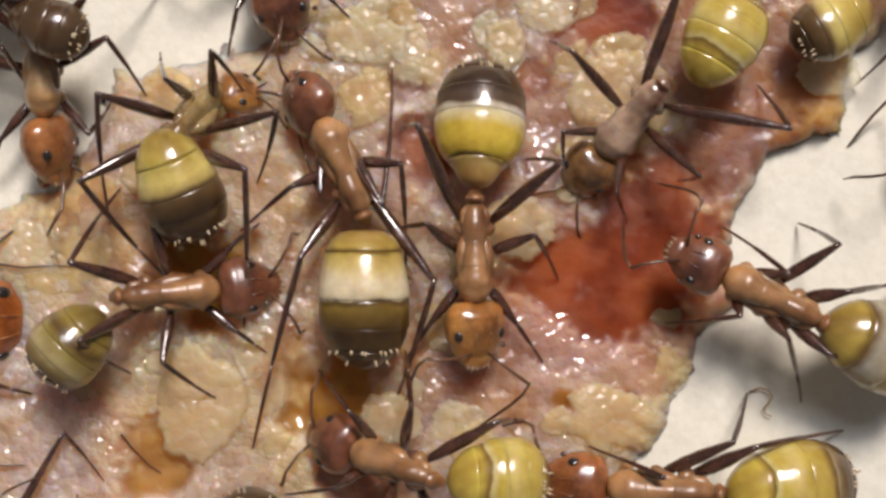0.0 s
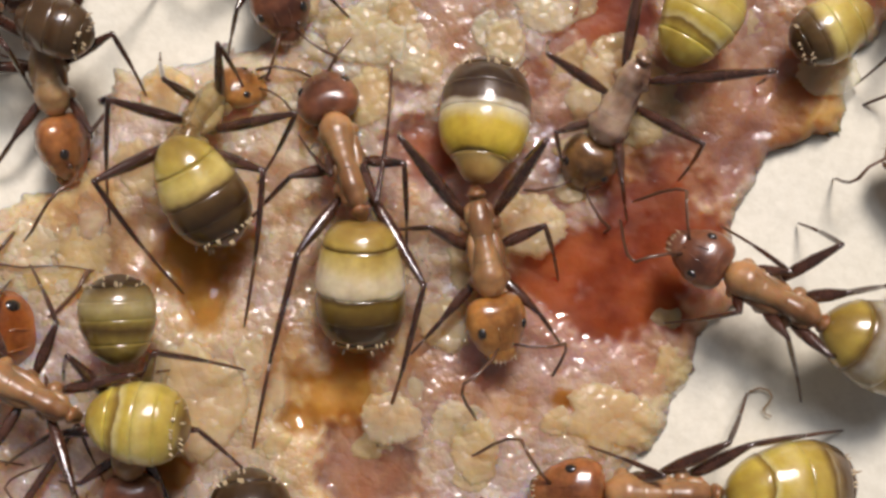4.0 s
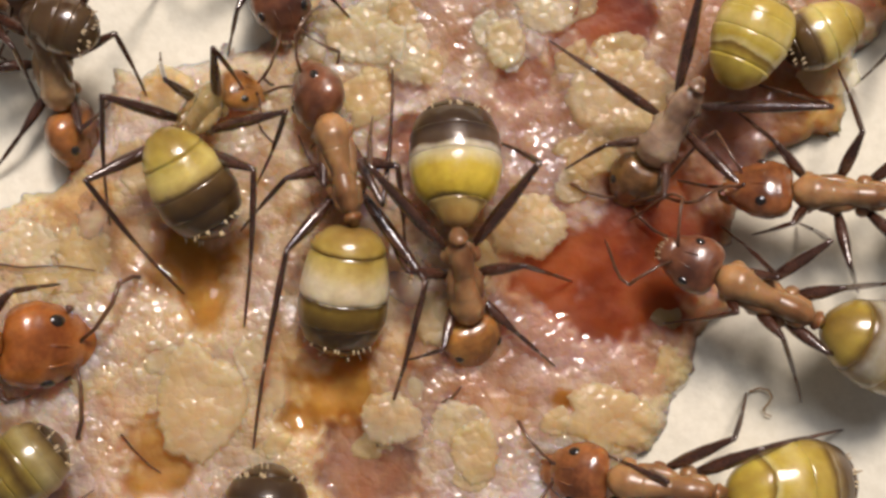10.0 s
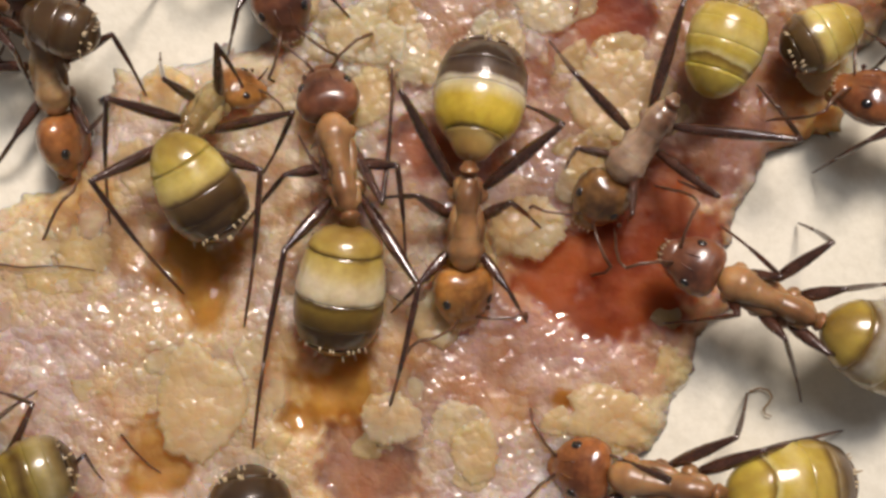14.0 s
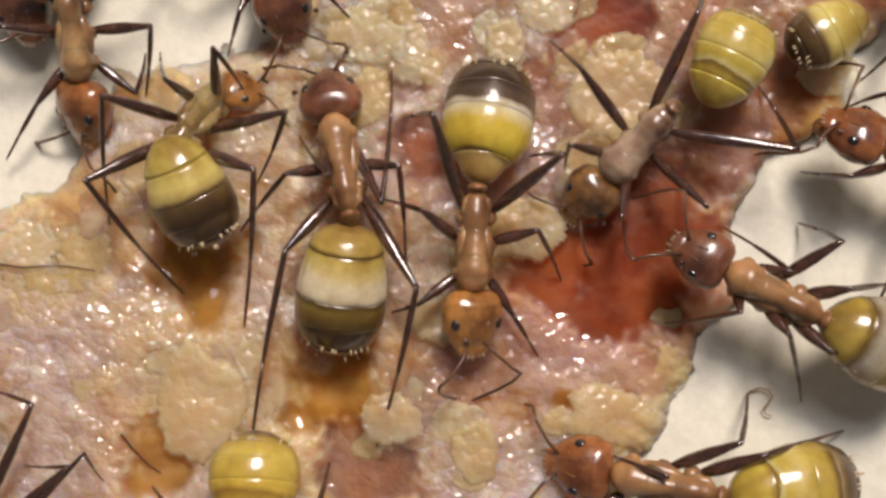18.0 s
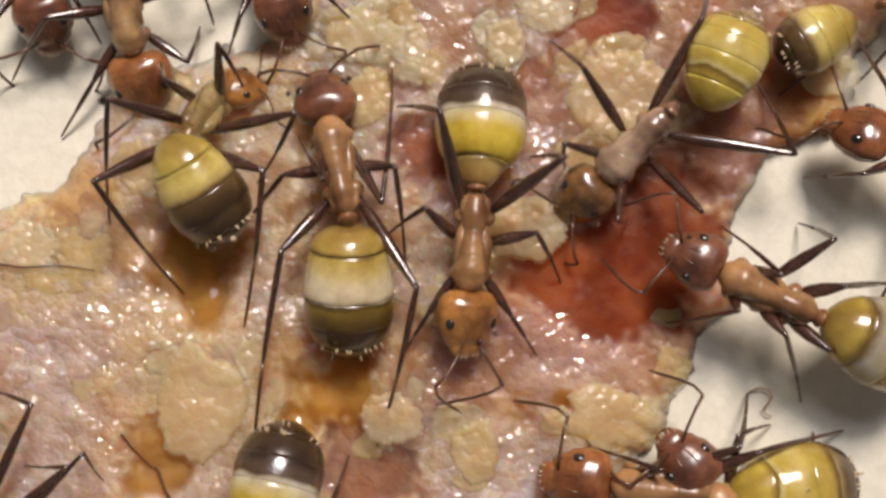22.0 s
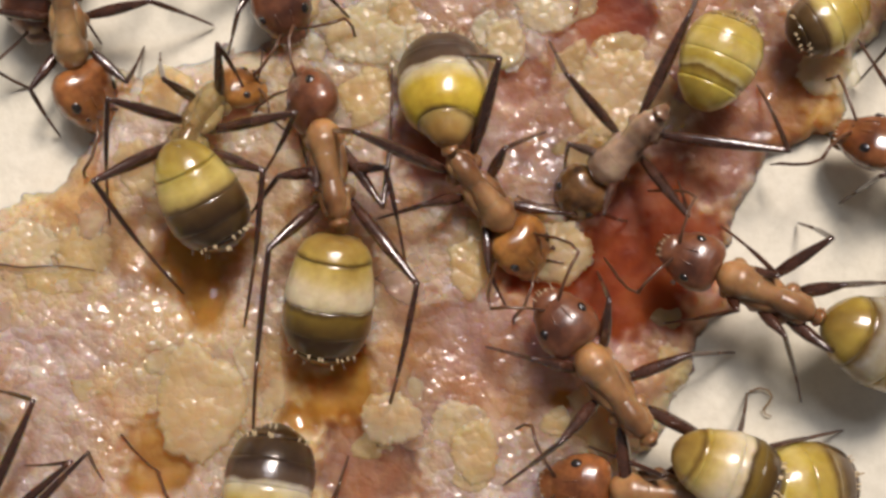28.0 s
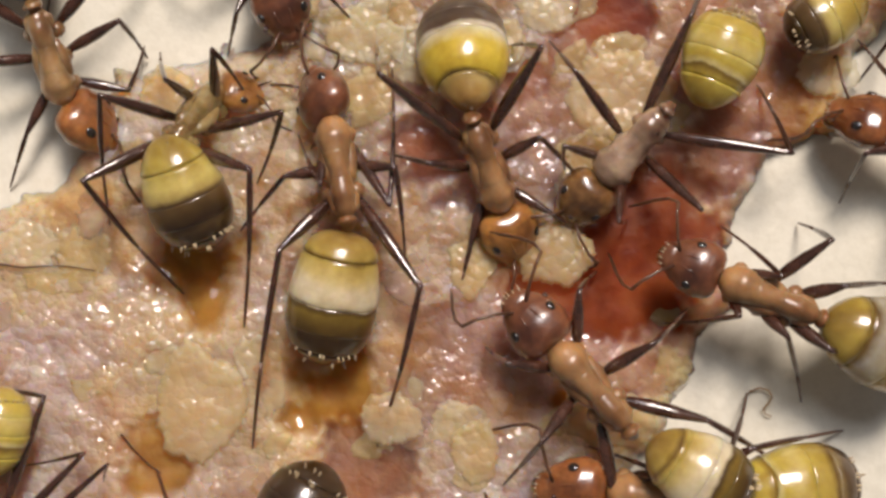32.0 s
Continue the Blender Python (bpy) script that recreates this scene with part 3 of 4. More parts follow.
def build_head(ant, size, shade, skull=1.0):
    s = size * 0.98 * skull
    bm = bmesh.new()
    wide = [(0, 10), (0.05, 36), (0.16, 54), (0.35, 60), (0.55, 56), (0.75, 44), (0.92, 29), (1, 12)]
    tall = [(0, 8), (0.06, 26), (0.2, 38), (0.42, 43), (0.65, 38), (0.85, 26), (1, 9)]
    barrel(bm, [(x, w * s, h * s, 0) for x, w, h in smooth_sections(lambda u: (curve_of(wide, u), curve_of(tall, u)), -4 * s, 124 * s, 18)], 24)
    for v in bm.verts:
        back = max(0.0, 1 - v.co.x / (22 * s * K))
        v.co.x += back * abs(v.co.y) * -0.22 + back * 6 * s * K
    head = part("head", bm, shade, ant)
    bm = bmesh.new()
    barrel(bm, [(x * s, w * s, h * s, 12 * s) for x, w, h in ((84, 6, 6), (90, 20, 13), (100, 30, 15), (112, 30, 12), (122, 23, 7), (127, 10, 3))], 14)
    part("clypeus", bm, shade, head, "smooth plate above the jaws")
    bm = bmesh.new()
    rng = random.Random(len(ANTS) + 7)
    for i in range(5):
        y = (i - 2) * 9 + rng.uniform(-2, 2)
        a = Vector((118 - abs(y) * 0.25, y, 15))
        limb(bm, [a * s, (a + Vector((7, y * 0.1, 4))) * s, (a + Vector((rng.uniform(11, 18), y * 0.2, 2))) * s], (1.5 * s, 1.3 * s, 0.5 * s), 5)
    part("bristle", bm, HAIR, head, "short pale bristles above the jaws")
    for side in (1, -1):
        bm = bmesh.new()
        limb(bm, [Vector(p) * s for p in ((94, side * 9, 27), (80, side * 11, 34), (64, side * 14, 40), (50, side * 15, 42.5))], [r * s for r in (2, 3, 2, 1)], 7)
        part("frontal_ridge", bm, shade, head)
        bm = bmesh.new()
        limb(bm, [Vector(p) * s for p in ((88, side * 15, 25), (92, side * 15, 28), (95, side * 14, 28))], [r * s for r in (6, 5, 3)], 10)
        part("antenna_socket", bm, LEG, head, "dark antenna socket")
        bm = bmesh.new()
        bmesh.ops.create_uvsphere(bm, u_segments=14, v_segments=10, radius=8.5 * s * K,
                                  matrix=pose(58 * s * K, side * 43 * s * K, 27 * s * K, side * -38, 0, 0) @ Matrix.Diagonal((1.25, 1, 0.55, 1)))
        part("eye", bm, BLACK, head, "small black compound eye")
        bm = bmesh.new()
        limb(bm, [Vector(p) * s for p in ((100, side * 18, -10), (116, side * 18, -15), (128, side * 11, -18), (135, side * 1, -19))], [r * s for r in (10, 9, 6, 2)], 8)
        part("mandible", bm, BRONZE, head, "brown curved jaw")
        bm = bmesh.new()
        reach = [(92, side * 14, 26), (104, side * 40, 44), (118, side * 78, 56), (126, side * 104, 52)]
        limb(bm, [Vector(p) * s for p in reach], [r * s for r in (2.8, 3.0, 3.2, 3.6)], 7)
        whip = [(126, side * 104, 52), (150, side * 106, 36), (180, side * 96, 16), (212, side * 80, -6), (236, side * 70, -26)]
        limb(bm, [Vector(p) * s for p in whip], [r * s for r in (2.8, 3.0, 3.2, 3.2, 1.6)], 7, 1)
        feeler = part("antenna", bm, (SHIN, SHIN), head, "thin elbowed brown antenna")
        for v in feeler.data.vertices:
            v.co -= Vector((92, side * 14, 26)) * s * K
        feeler.location = Vector((92, side * 14, 26)) * s * K
    return head


def build_thorax(ant, size, shade, girthy=1.0):
    s = size
    wide = [(0, 14), (0.07, 21), (0.2, 25), (0.34, 23), (0.45, 20.5), (0.55, 25), (0.66, 29), (0.79, 36), (0.90, 32), (0.96, 23), (1, 14)]
    tall = [(0, 13), (0.08, 24), (0.22, 32), (0.40, 28), (0.52, 31), (0.66, 34), (0.80, 37), (0.92, 28), (1, 14)]
    plates = []
    for a, b, name in ((0.0, 0.40, "propodeum"), (0.37, 0.66, "mesonotum"), (0.63, 1.0, "pronotum")):
        def girth(u):
            w = a + (b - a) * u
            tuck = 0.975 if (u < 0.02 and a > 0) or (u > 0.98 and b < 1) else 1.0
            return curve_of(wide, w) * tuck * girthy * 0.92, curve_of(tall, w) * tuck * 0.96
        bm = bmesh.new()
        x0 = 6 + (THORAX - 2) * a
        barrel(bm, [(x, w * s, h * s, 3 * s) for x, w, h in smooth_sections(girth, x0 * s, (6 + (THORAX - 2) * b) * s, 13)], 20, flat=0.8)
        plates.append(part(name, bm, shade, ant))
    thorax = plates[1]
    bm = bmesh.new()
    barrel(bm, [(x * s, w * s, h * s, z * s) for x, w, h, z in ((-18, 7, 7, -4), (-9, 13, 15, 2), (-3, 18, 25, 7), (2, 17, 23, 7), (8, 11, 13, 1), (14, 7, 8, -4))], 14)
    part("petiole", bm, shade, ant, "upright waist scale")
    for x in (150, 98, 48):
        for y in (1, -1):
            bm = bmesh.new()
            limb(bm, [Vector(p) * s for p in ((x + 10, y * 12, -8), (x + 6, y * 20, -13), (x + 2, y * 26, -20), (x - 2, y * 29, -28))], [q * s for q in (10, 15, 15, 8)], 10)
            part("coxa", bm, shade, thorax)
    for y in (1, -1):
        bm = bmesh.new()
        limb(bm, [Vector(p) * s for p in ((62, y * 15, 2), (84, y * 19, 0), (108, y * 22, -1), (132, y * 22, 0), (150, y * 16, 2))], [q * s for q in (6, 12, 14, 12, 5)], 10)
        part("pleuron", bm, shade, thorax)
        bm = bmesh.new()
        limb(bm, [Vector(p) * s for p in ((10, y * 10, 6), (24, y * 17, 4), (42, y * 18, 3), (58, y * 13, 5))], [q * s for q in (4, 10, 10, 4)], 9)
        part("hind_pleuron", bm, shade, thorax)


def build_leg(ant, size, upper, lower, i):
    thick = (10.5, 10.5, 11.5, 11.5, 12.8, 12.8)[i] * size
    bm = bmesh.new()
    limb(bm, [(upper * u, 0, 0) for u in (0, 0.05, 0.15, 0.35, 0.6, 0.85, 0.96, 1.0)],
         [thick * r for r in (0.45, 0.5, 0.75, 1.0, 0.95, 0.62, 0.48, 0.42)], 9)
    femur = part("femur", bm, LEG, ant, "dark spindle-shaped upper leg")
    bm = bmesh.new()
    bend = 0.018 * lower
    limb(bm, [(lower * u, 0, bend * math.sin(math.pi * u)) for u in (-0.01, 0.03, 0.15, 0.35, 0.48, 0.55)], [thick * r for r in (0.40, 0.42, 0.48, 0.44, 0.36, 0.27)], 8, 0)
    limb(bm, [(lower * u, 0, bend * math.sin(math.pi * u)) for u in (0.55, 0.66, 0.78, 0.88, 0.96, 1.0)], [thick * r for r in (0.26, 0.28, 0.26, 0.24, 0.2, 0.12)], 7, 1)
    shin = part("shin", bm, (LEG, SHIN), femur, "slender lower leg with a thin paler foot")
    return femur, shin


class Ant:
    """One ant: its parts, its rows of body points, and its legs."""

    def __init__(self, label, size=1.0, shade="tan", skin="cream", high=80, tip=-1, wide=80, long=245, legs=None, rest=None, ref=13.0, patience=70, skew=0, skull=1.0, girthy=1.0, blunt="egg", nod=12):
        self.nod, self.size, self.high, self.tip, self.ref, self.patience = nod, size, high, tip, ref, patience
        self.rows, self.legs, self.long, self.rest, self.skew = [], legs or {}, long, rest or {}, skew
        self.thing = tagged(new("ant"), label, "ant", "ants feeding on the meat")
        head_shade, body_shade = SHADES[shade]
        build_thorax(self.thing, size, body_shade, girthy)
        self.head = build_head(self.thing, size, head_shade, skull)
        self.gaster = build_gaster(self.thing, size, SKIN[skin], wide, wide * 0.86, long, blunt)
        ANTS.append(self)

    def key(self, t, hu, hv, wu, wv, gu, gv, roll=0, turn=0, dip=0):
        self.rows.append((t, (hu, hv, wu, wv, gu, gv, roll, turn, dip)))

    def points(self, t):
        """Head, waist and gaster on the sheet at t, along a smooth curve through the rows."""
        rows = self.rows
        if t <= rows[0][0]:
            return rows[0][1]
        if t >= rows[-1][0]:
            return rows[-1][1]
        i = max(j for j in range(len(rows) - 1) if rows[j][0] <= t)
        (ta, a), (tb, b) = rows[i], rows[i + 1]
        s = (t - ta) / (tb - ta)
        s = s * s * (3 - 2 * s)
        return [p + (q - p) * s for p, q in zip(a, b)]

    def body(self, t):
        """Poses of the ant, and of its head and gaster within it."""
        hu, hv, wu, wv, gu, gv, roll, turn, dip = self.points(t)
        size, full = self.size, (THORAX + HEAD) * self.size
        away = math.hypot(hu - wu, hv - wv)
        yaw = math.atan2(wv - hv, hu - wu)
        lean = math.acos(min(1, max(0.80, away / full)))
        slack = away - full * math.cos(lean)
        wu, wv = wu + math.cos(yaw) * slack / 2, wv - math.sin(yaw) * slack / 2
        ground = food_height(wu, wv) * 0.5 + food_height(wu + math.cos(yaw) * 130 * size, wv - math.sin(yaw) * 130 * size) * 0.5
        h = ground + self.high * size + 0.6 * full * math.sin(lean) * (0.5 if self.tip < 0 else -0.2)
        m = Matrix.Translation(spot(wu, wv, h)) @ Matrix.Rotation(yaw, 4, "Z") @ Matrix.Rotation(-self.tip * lean, 4, "Y")
        head = Matrix.Translation(Vector((THORAX + 2, 0, 4)) * size * K) @ pose(0, 0, 0, roll, self.nod, turn)
        back = math.atan2(wv - gv, gu - wu) - yaw
        rear = math.hypot(gu - wu, gv - wv)
        half = (self.long / 2 + 12) * size
        rise = -math.acos(min(1, max(0.95, rear / (half + 12 * size)))) - radians(dip)
        way = back + radians(self.skew)
        root = Vector((math.cos(back) * rear - math.cos(way) * half * math.cos(rise), math.sin(back) * rear - math.sin(way) * half * math.cos(rise), 10 * size + 0.6 * half * math.sin(radians(dip)))) * K
        level = Matrix.Rotation(self.tip * lean, 4, "Y")
        gaster = level @ Matrix.Translation(root) @ Matrix.Rotation(way, 4, "Z") @ Matrix.Rotation(-rise, 4, "Y")
        return m, head, gaster

    def fit_legs(self):
        m = self.body(self.ref)[0]
        size = self.size
        self.set = []
        for i, (x, y) in enumerate(HIPS):
            hip = Vector((x, y, -26)) * size * K
            (ku, kv), (fu, fv) = self.rest.get(i, REST[i])
            knee = m @ (Vector((ku, kv, 0)) * size * K)
            foot = m @ (Vector((fu, fv, 0)) * size * K)
            fixed = i in self.legs
            if fixed:
                a, b, c, d = self.legs[i]
                base = m.translation.z / K
                knee, foot = spot(a, b, base + 30), spot(c, d, food_height(c, d) + 2)
            else:
                knee.z += 34 * size * K
                foot = self.ground(foot)
            root = m @ hip
            upper, lower = (knee - root).length, (foot - knee).length
            pole = (m.inverted() @ knee) - hip
            femur, shin = build_leg(self.thing, size, upper / K, lower / K, i)
            self.set.append(dict(hip=hip, upper=upper, lower=lower, pole=pole, foot=foot, fixed=fixed,
                                 rest=m.inverted() @ foot, femur=femur, shin=shin))

    def ground(self, p):
        s = (EYE - p.z) / REACH * K
        u, v = 784 + p.x / s, 441 - p.y / s
        return spot(u, v, food_height(u, v) + 2)

    def bend(self, leg, m, foot):
        inv = m.inverted()
        f = inv @ foot
        hip, a, b = leg["hip"], leg["upper"], leg["lower"]
        line = f - hip
        d = min(max(line.length, abs(a - b) * 1.02 + 1e-6), (a + b) * 0.995)
        u = line.normalized()
        x = (a * a - b * b + d * d) / (2 * d)
        y = math.sqrt(max(0, a * a - x * x))
        side = leg["pole"] - u * leg["pole"].dot(u)
        knee = hip + u * x + side.normalized() * y
        end = hip + u * d

        def frame_of(p, q, hint):
            ax = (q - p).normalized()
            az = (hint - ax * hint.dot(ax)).normalized()
            ay = az.cross(ax)
            r = Matrix((ax, ay, az)).transposed().to_4x4()
            return Matrix.Translation(p) @ r

        up = frame_of(hip, knee, side)
        low = frame_of(knee, end, side)
        return up, up.inverted() @ low

    def animate(self):
        self.fit_legs()
        step = 0.1
        times = [i * step for i in range(321)]
        bodies = [self.body(t) for t in times]
        last = bodies[0][0]
        keep = [0]
        for i in range(1, 321):
            far = (bodies[i][0].translation - last.translation).length / K + abs(bodies[i][0].to_quaternion().rotation_difference(last.to_quaternion()).angle) * 120
            if far > 9 or i - keep[-1] >= 5 or i == 320:
                keep.append(i)
                last = bodies[i][0]
        feet = []
        for n, leg in enumerate(self.set):
            if leg["fixed"]:
                feet.append([leg["foot"]] * 321)
                continue
            here = self.ground(bodies[0][0] @ leg["rest"])
            track, i = [], 0
            patience = self.patience * self.size * (1.0 + 0.25 * ((n * 2 + n // 2) % 3))
            while i < 321:
                want = bodies[i][0] @ leg["rest"]
                if (want - here).to_2d().length / K > patience and i < 319:
                    ahead = bodies[min(320, i + 3)][0] @ leg["rest"]
                    goal = self.ground(ahead + (ahead - here) * 0.25)
                    mid = (here + goal) / 2 + Vector((0, 0, 35 * K))
                    track += [mid, goal]
                    here = goal
                    i += 2
                else:
                    track.append(here)
                    i += 1
            feet.append(track[:321])
        for n, track in enumerate(feet):
            for i in range(1, 320):
                if (track[i] - track[i - 1]).length > 1e-6 and i not in keep:
                    keep.append(i)
        keep = sorted(set(keep))
        walk(self.thing, [(times[i], bodies[i][0]) for i in keep])
        walk(self.head, [(times[i], bodies[i][1]) for i in range(0, 321, 5)])
        rng = random.Random(ANTS.index(self) + 40)
        for feeler in [o for o in self.head.children if o.name.startswith("antenna")]:
            root, side = feeler.location.copy(), 1 if feeler.location.y > 0 else -1
            rows, t = [], 0.0
            while t < 32:
                rows.append((t, Matrix.Translation(root) @ pose(0, 0, 0, rng.uniform(-8, 8), rng.uniform(-4, 14), side * rng.uniform(-38, 26))))
                t += rng.uniform(0.4, 1.1)
            rows.append((32, rows[-1][1]))
            walk(feeler, rows)
        walk(self.gaster, [(times[i], bodies[i][2]) for i in keep])
        for leg, track in zip(self.set, feet):
            ups, lows = zip(*(self.bend(leg, bodies[i][0], track[i]) for i in keep))
            walk(leg["femur"], [(times[i], p) for i, p in zip(keep, ups)])
            walk(leg["shin"], [(times[i], p) for i, p in zip(keep, lows)])


# ---- what moves ----
def motions():
    a = Ant("brown ant with a cream and dark banded gaster on meat", 1.0, "tan", "cream",
            legs={0: (566, 322, 528, 238), 1: (666, 364, 694, 116), 2: (490, 310, 425, 410), 3: (680, 296, 718, 474),
                  4: (478, 440, 447, 795), 5: (735, 500, 668, 790)}, ref=13.0, blunt="blunt", nod=34)
    a.key(0, 545, 155, 645, 385, 645, 530, -42, 14)
    a.key(1, 555, 150, 640, 385, 632, 520)
    a.key(2, 570, 140, 625, 370, 605, 510)
    a.key(3, 565, 145, 640, 370, 642, 505)
    a.key(6, 572, 150, 632, 385, 620, 525)
    a.key(7, 580, 142, 620, 388, 608, 525)
    a.key(8, 570, 145, 622, 388, 622, 525)
    a.key(9, 562, 148, 612, 382, 600, 518, -42, 14)
    a.key(10, 565, 145, 625, 385, 607, 520, -42, 14)
    a.key(11, 575, 140, 625, 365, 615, 505)
    a.key(12, 577, 133, 595, 375, 572, 518)
    a.key(13, 547, 152, 600, 390, 588, 535, -42, 14)
    a.key(14, 572, 145, 620, 382, 600, 518)
    a.key(17, 540, 160, 610, 390, 610, 518, -42, 14)
    a.key(18, 575, 145, 620, 380, 602, 518)
    a.key(19, 595, 140, 635, 385, 612, 518)
    a.key(20, 585, 145, 625, 380, 607, 518)
    a.key(21, 577, 145, 625, 380, 617, 518)
    a.key(22, 565, 150, 615, 385, 615, 518)
    a.key(23, 560, 150, 618, 395, 620, 518, -42, 14)
    a.key(24, 547, 165, 620, 400, 603, 532, -42, 14)
    a.key(25, 585, 145, 622, 395, 597, 532)
    a.key(28, 555, 155, 600, 395, 580, 535, -42, 14)
    a.key(29, 565, 155, 605, 390, 593, 525)
    a.key(30, 562, 155, 615, 395, 588, 530, -42, 14)
    a.key(31, 545, 160, 605, 395, 585, 540, -42, 14)
    a.key(32, 575, 150, 615, 390, 588, 530, -42, 14)

    b = Ant("ant with yellow and dark gaster, head in a crevice", 0.98, "clear", "half", high=84, wide=75, long=222, skull=0.74, girthy=0.82,
            legs={0: (292, 140, 284, 92), 1: (375, 88, 442, 178), 2: (175, 168, 195, 400), 3: (497, 198, 455, 325),
                  4: (145, 320, 325, 520), 5: (440, 300, 432, 580)}, ref=13.0)
    for t, gu, gv in ((0, 312, 330), (1, 332, 325), (2, 330, 325), (3, 352, 340), (6, 345, 330), (7, 325, 328), (8, 345, 340), (9, 348, 325),
                      (10, 330, 322), (11, 340, 335), (12, 342, 330), (13, 320, 345), (14, 345, 330), (17, 335, 335), (18, 330, 340)):
        b.key(t, 372, 138, gu * 0.6 + 122, 236, gu, gv, 0, -62)
    for t, gu, gv in ((19, 325, 332), (20, 332, 330), (21, 335, 332), (22, 350, 332), (23, 325, 350), (24, 338, 330), (25, 320, 328),
                      (28, 350, 345), (29, 318, 348), (30, 332, 345), (31, 318, 340), (32, 322, 340)):
        b.key(t, 372, 138, gu * 0.6 + 122, 236, gu, gv, 0, -62)

    c = Ant("amber-headed ant with a yellow, dark-tipped gaster feeding on meat", 0.98, "pale", "dark", high=84, wide=83, long=246, patience=42, blunt="neck",
            rest={4: ((-95, 158), (-145, 88)), 5: ((-140, -132), (-205, -135)), 2: ((70, 95), (110, 150)), 3: ((60, -95), (20, -160))})
    c.key(0, 840, 600, 840, 345, 850, 215, -22)
    c.key(1, 830, 640, 850, 410, 855, 280, -22)
    c.key(2, 865, 585, 835, 330, 872, 200, -22)
    c.key(3, 880, 590, 835, 345, 850, 215, -22)
    c.key(6, 885, 585, 860, 320, 882, 190, -22)
    c.key(7, 815, 640, 870, 410, 895, 290, -22)
    c.key(8, 855, 610, 865, 365, 895, 240, -22)
    c.key(9, 855, 590, 855, 345, 862, 215, -22)
    c.key(10, 840, 620, 810, 420, 805, 290, -22)
    c.key(11, 835, 560, 815, 325, 835, 190, -22)
    c.key(12, 840, 545, 825, 315, 840, 185, -22)
    c.key(13, 845, 595, 868, 380, 868, 260, -22)
    c.key(14, 820, 530, 830, 300, 850, 170, -22)
    c.key(17, 820, 535, 825, 290, 840, 165, -22)
    c.key(18, 835, 575, 845, 330, 865, 210, -22)
    c.key(19, 820, 600, 845, 360, 865, 235, -22)
    c.key(20, 830, 590, 850, 340, 875, 205, -22)
    c.key(21, 830, 570, 830, 335, 850, 205, -22)
    c.key(22, 825, 578, 845, 330, 852, 220, -22)
    c.key(23, 820, 525, 840, 285, 850, 165, -22)
    c.key(24, 850, 510, 845, 265, 848, 145, -22)
    c.key(25, 830, 570, 880, 385, 893, 265, -22)
    c.key(25.5, 860, 520, 868, 292, 855, 180, -22)
    c.key(27.5, 890, 500, 800, 270, 790, 160, -12, dip=14)
    c.key(28, 940, 440, 795, 265, 785, 155, -12, dip=14)
    c.key(29, 930, 455, 825, 235, 795, 125, -12, dip=14)
    c.key(30, 890, 440, 840, 215, 810, 105, -12, dip=14)
    c.key(31, 875, 430, 835, 215, 812, 95, -12, dip=14)
    c.key(32, 910, 420, 835, 210, 820, 90, -12, dip=14)

    d = Ant("ant with a translucent yellow gaster leaning into the meat", 0.92, "grey", "yellow", high=88, wide=76, long=200, skew=24, girthy=1.35,
            legs={0: (1135, 382, 1110, 392), 1: (1040, 285, 1000, 300), 2: (1285, 355, 1200, 320), 3: (1008, 155, 972, 72),
                  4: (1425, 235, 1340, 150), 5: (1200, 10, 1260, -70)}, ref=13.0)
    d.key(0, 1045, 305, 1175, 145, 1275, 70)
    d.key(1, 1045, 265, 1150, 95, 1268, 40)
    d.key(2, 1035, 255, 1145, 85, 1250, 35)
    d.key(3, 1010, 290, 1115, 110, 1225, 45)
    d.key(6, 1150, 295, 1210, 85, 1268, 5)
    d.key(7, 1110, 335, 1205, 150, 1282, 75)
    d.key(8, 1080, 375, 1215, 205, 1288, 95)
    d.key(9, 1050, 375, 1195, 230, 1290, 125)
    d.key(10, 1140, 320, 1235, 150, 1325, 70)
    d.key(11, 1060, 365, 1195, 195, 1290, 105)
    d.key(12, 1055, 370, 1190, 195, 1285, 95)
    d.key(13, 1085, 370, 1190, 190, 1282, 82)
    d.key(14, 1065, 355, 1190, 180, 1278, 85)
    d.key(17, 1050, 350, 1190, 195, 1295, 105)
    d.key(18, 1045, 350, 1190, 190, 1290, 105)
    d.key(19, 1060, 345, 1185, 180, 1290, 95)
    d.key(20, 1095, 325, 1220, 170, 1315, 90)
    d.key(21, 1035, 345, 1185, 205, 1288, 110)
    d.key(22, 1035, 348, 1188, 195, 1280, 110)
    d.key(23, 1040, 355, 1180, 205, 1275, 115)
    d.key(24, 1045, 375, 1175, 205, 1273, 115)
    d.key(25, 1035, 350, 1170, 200, 1268, 110)
    d.key(28, 1030, 345, 1170, 200, 1268, 110)
    d.key(29, 1040, 370, 1175, 195, 1270, 105)
    d.key(30, 1035, 365, 1165, 195, 1263, 105)
    d.key(31, 1055, 370, 1175, 195, 1270, 105)
    d.key(32, 1035, 355, 1180, 195, 1272, 105)

    e = Ant("ant with a yellow, dark-tipped gaster by the meat's rim", 0.72, "rust", "half", high=84, long=220)
    for t, gu, gv in ((0, 1468, 48), (3, 1470, 52), (6, 1462, 62), (9, 1452, 62), (13, 1450, 68), (19, 1460, 60), (23, 1435, 72),
                      (25, 1435, 68), (28, 1462, 38), (32, 1458, 32)):
        e.key(t, gu + 290, gv - 140, gu + 112, gv - 58, gu, gv)

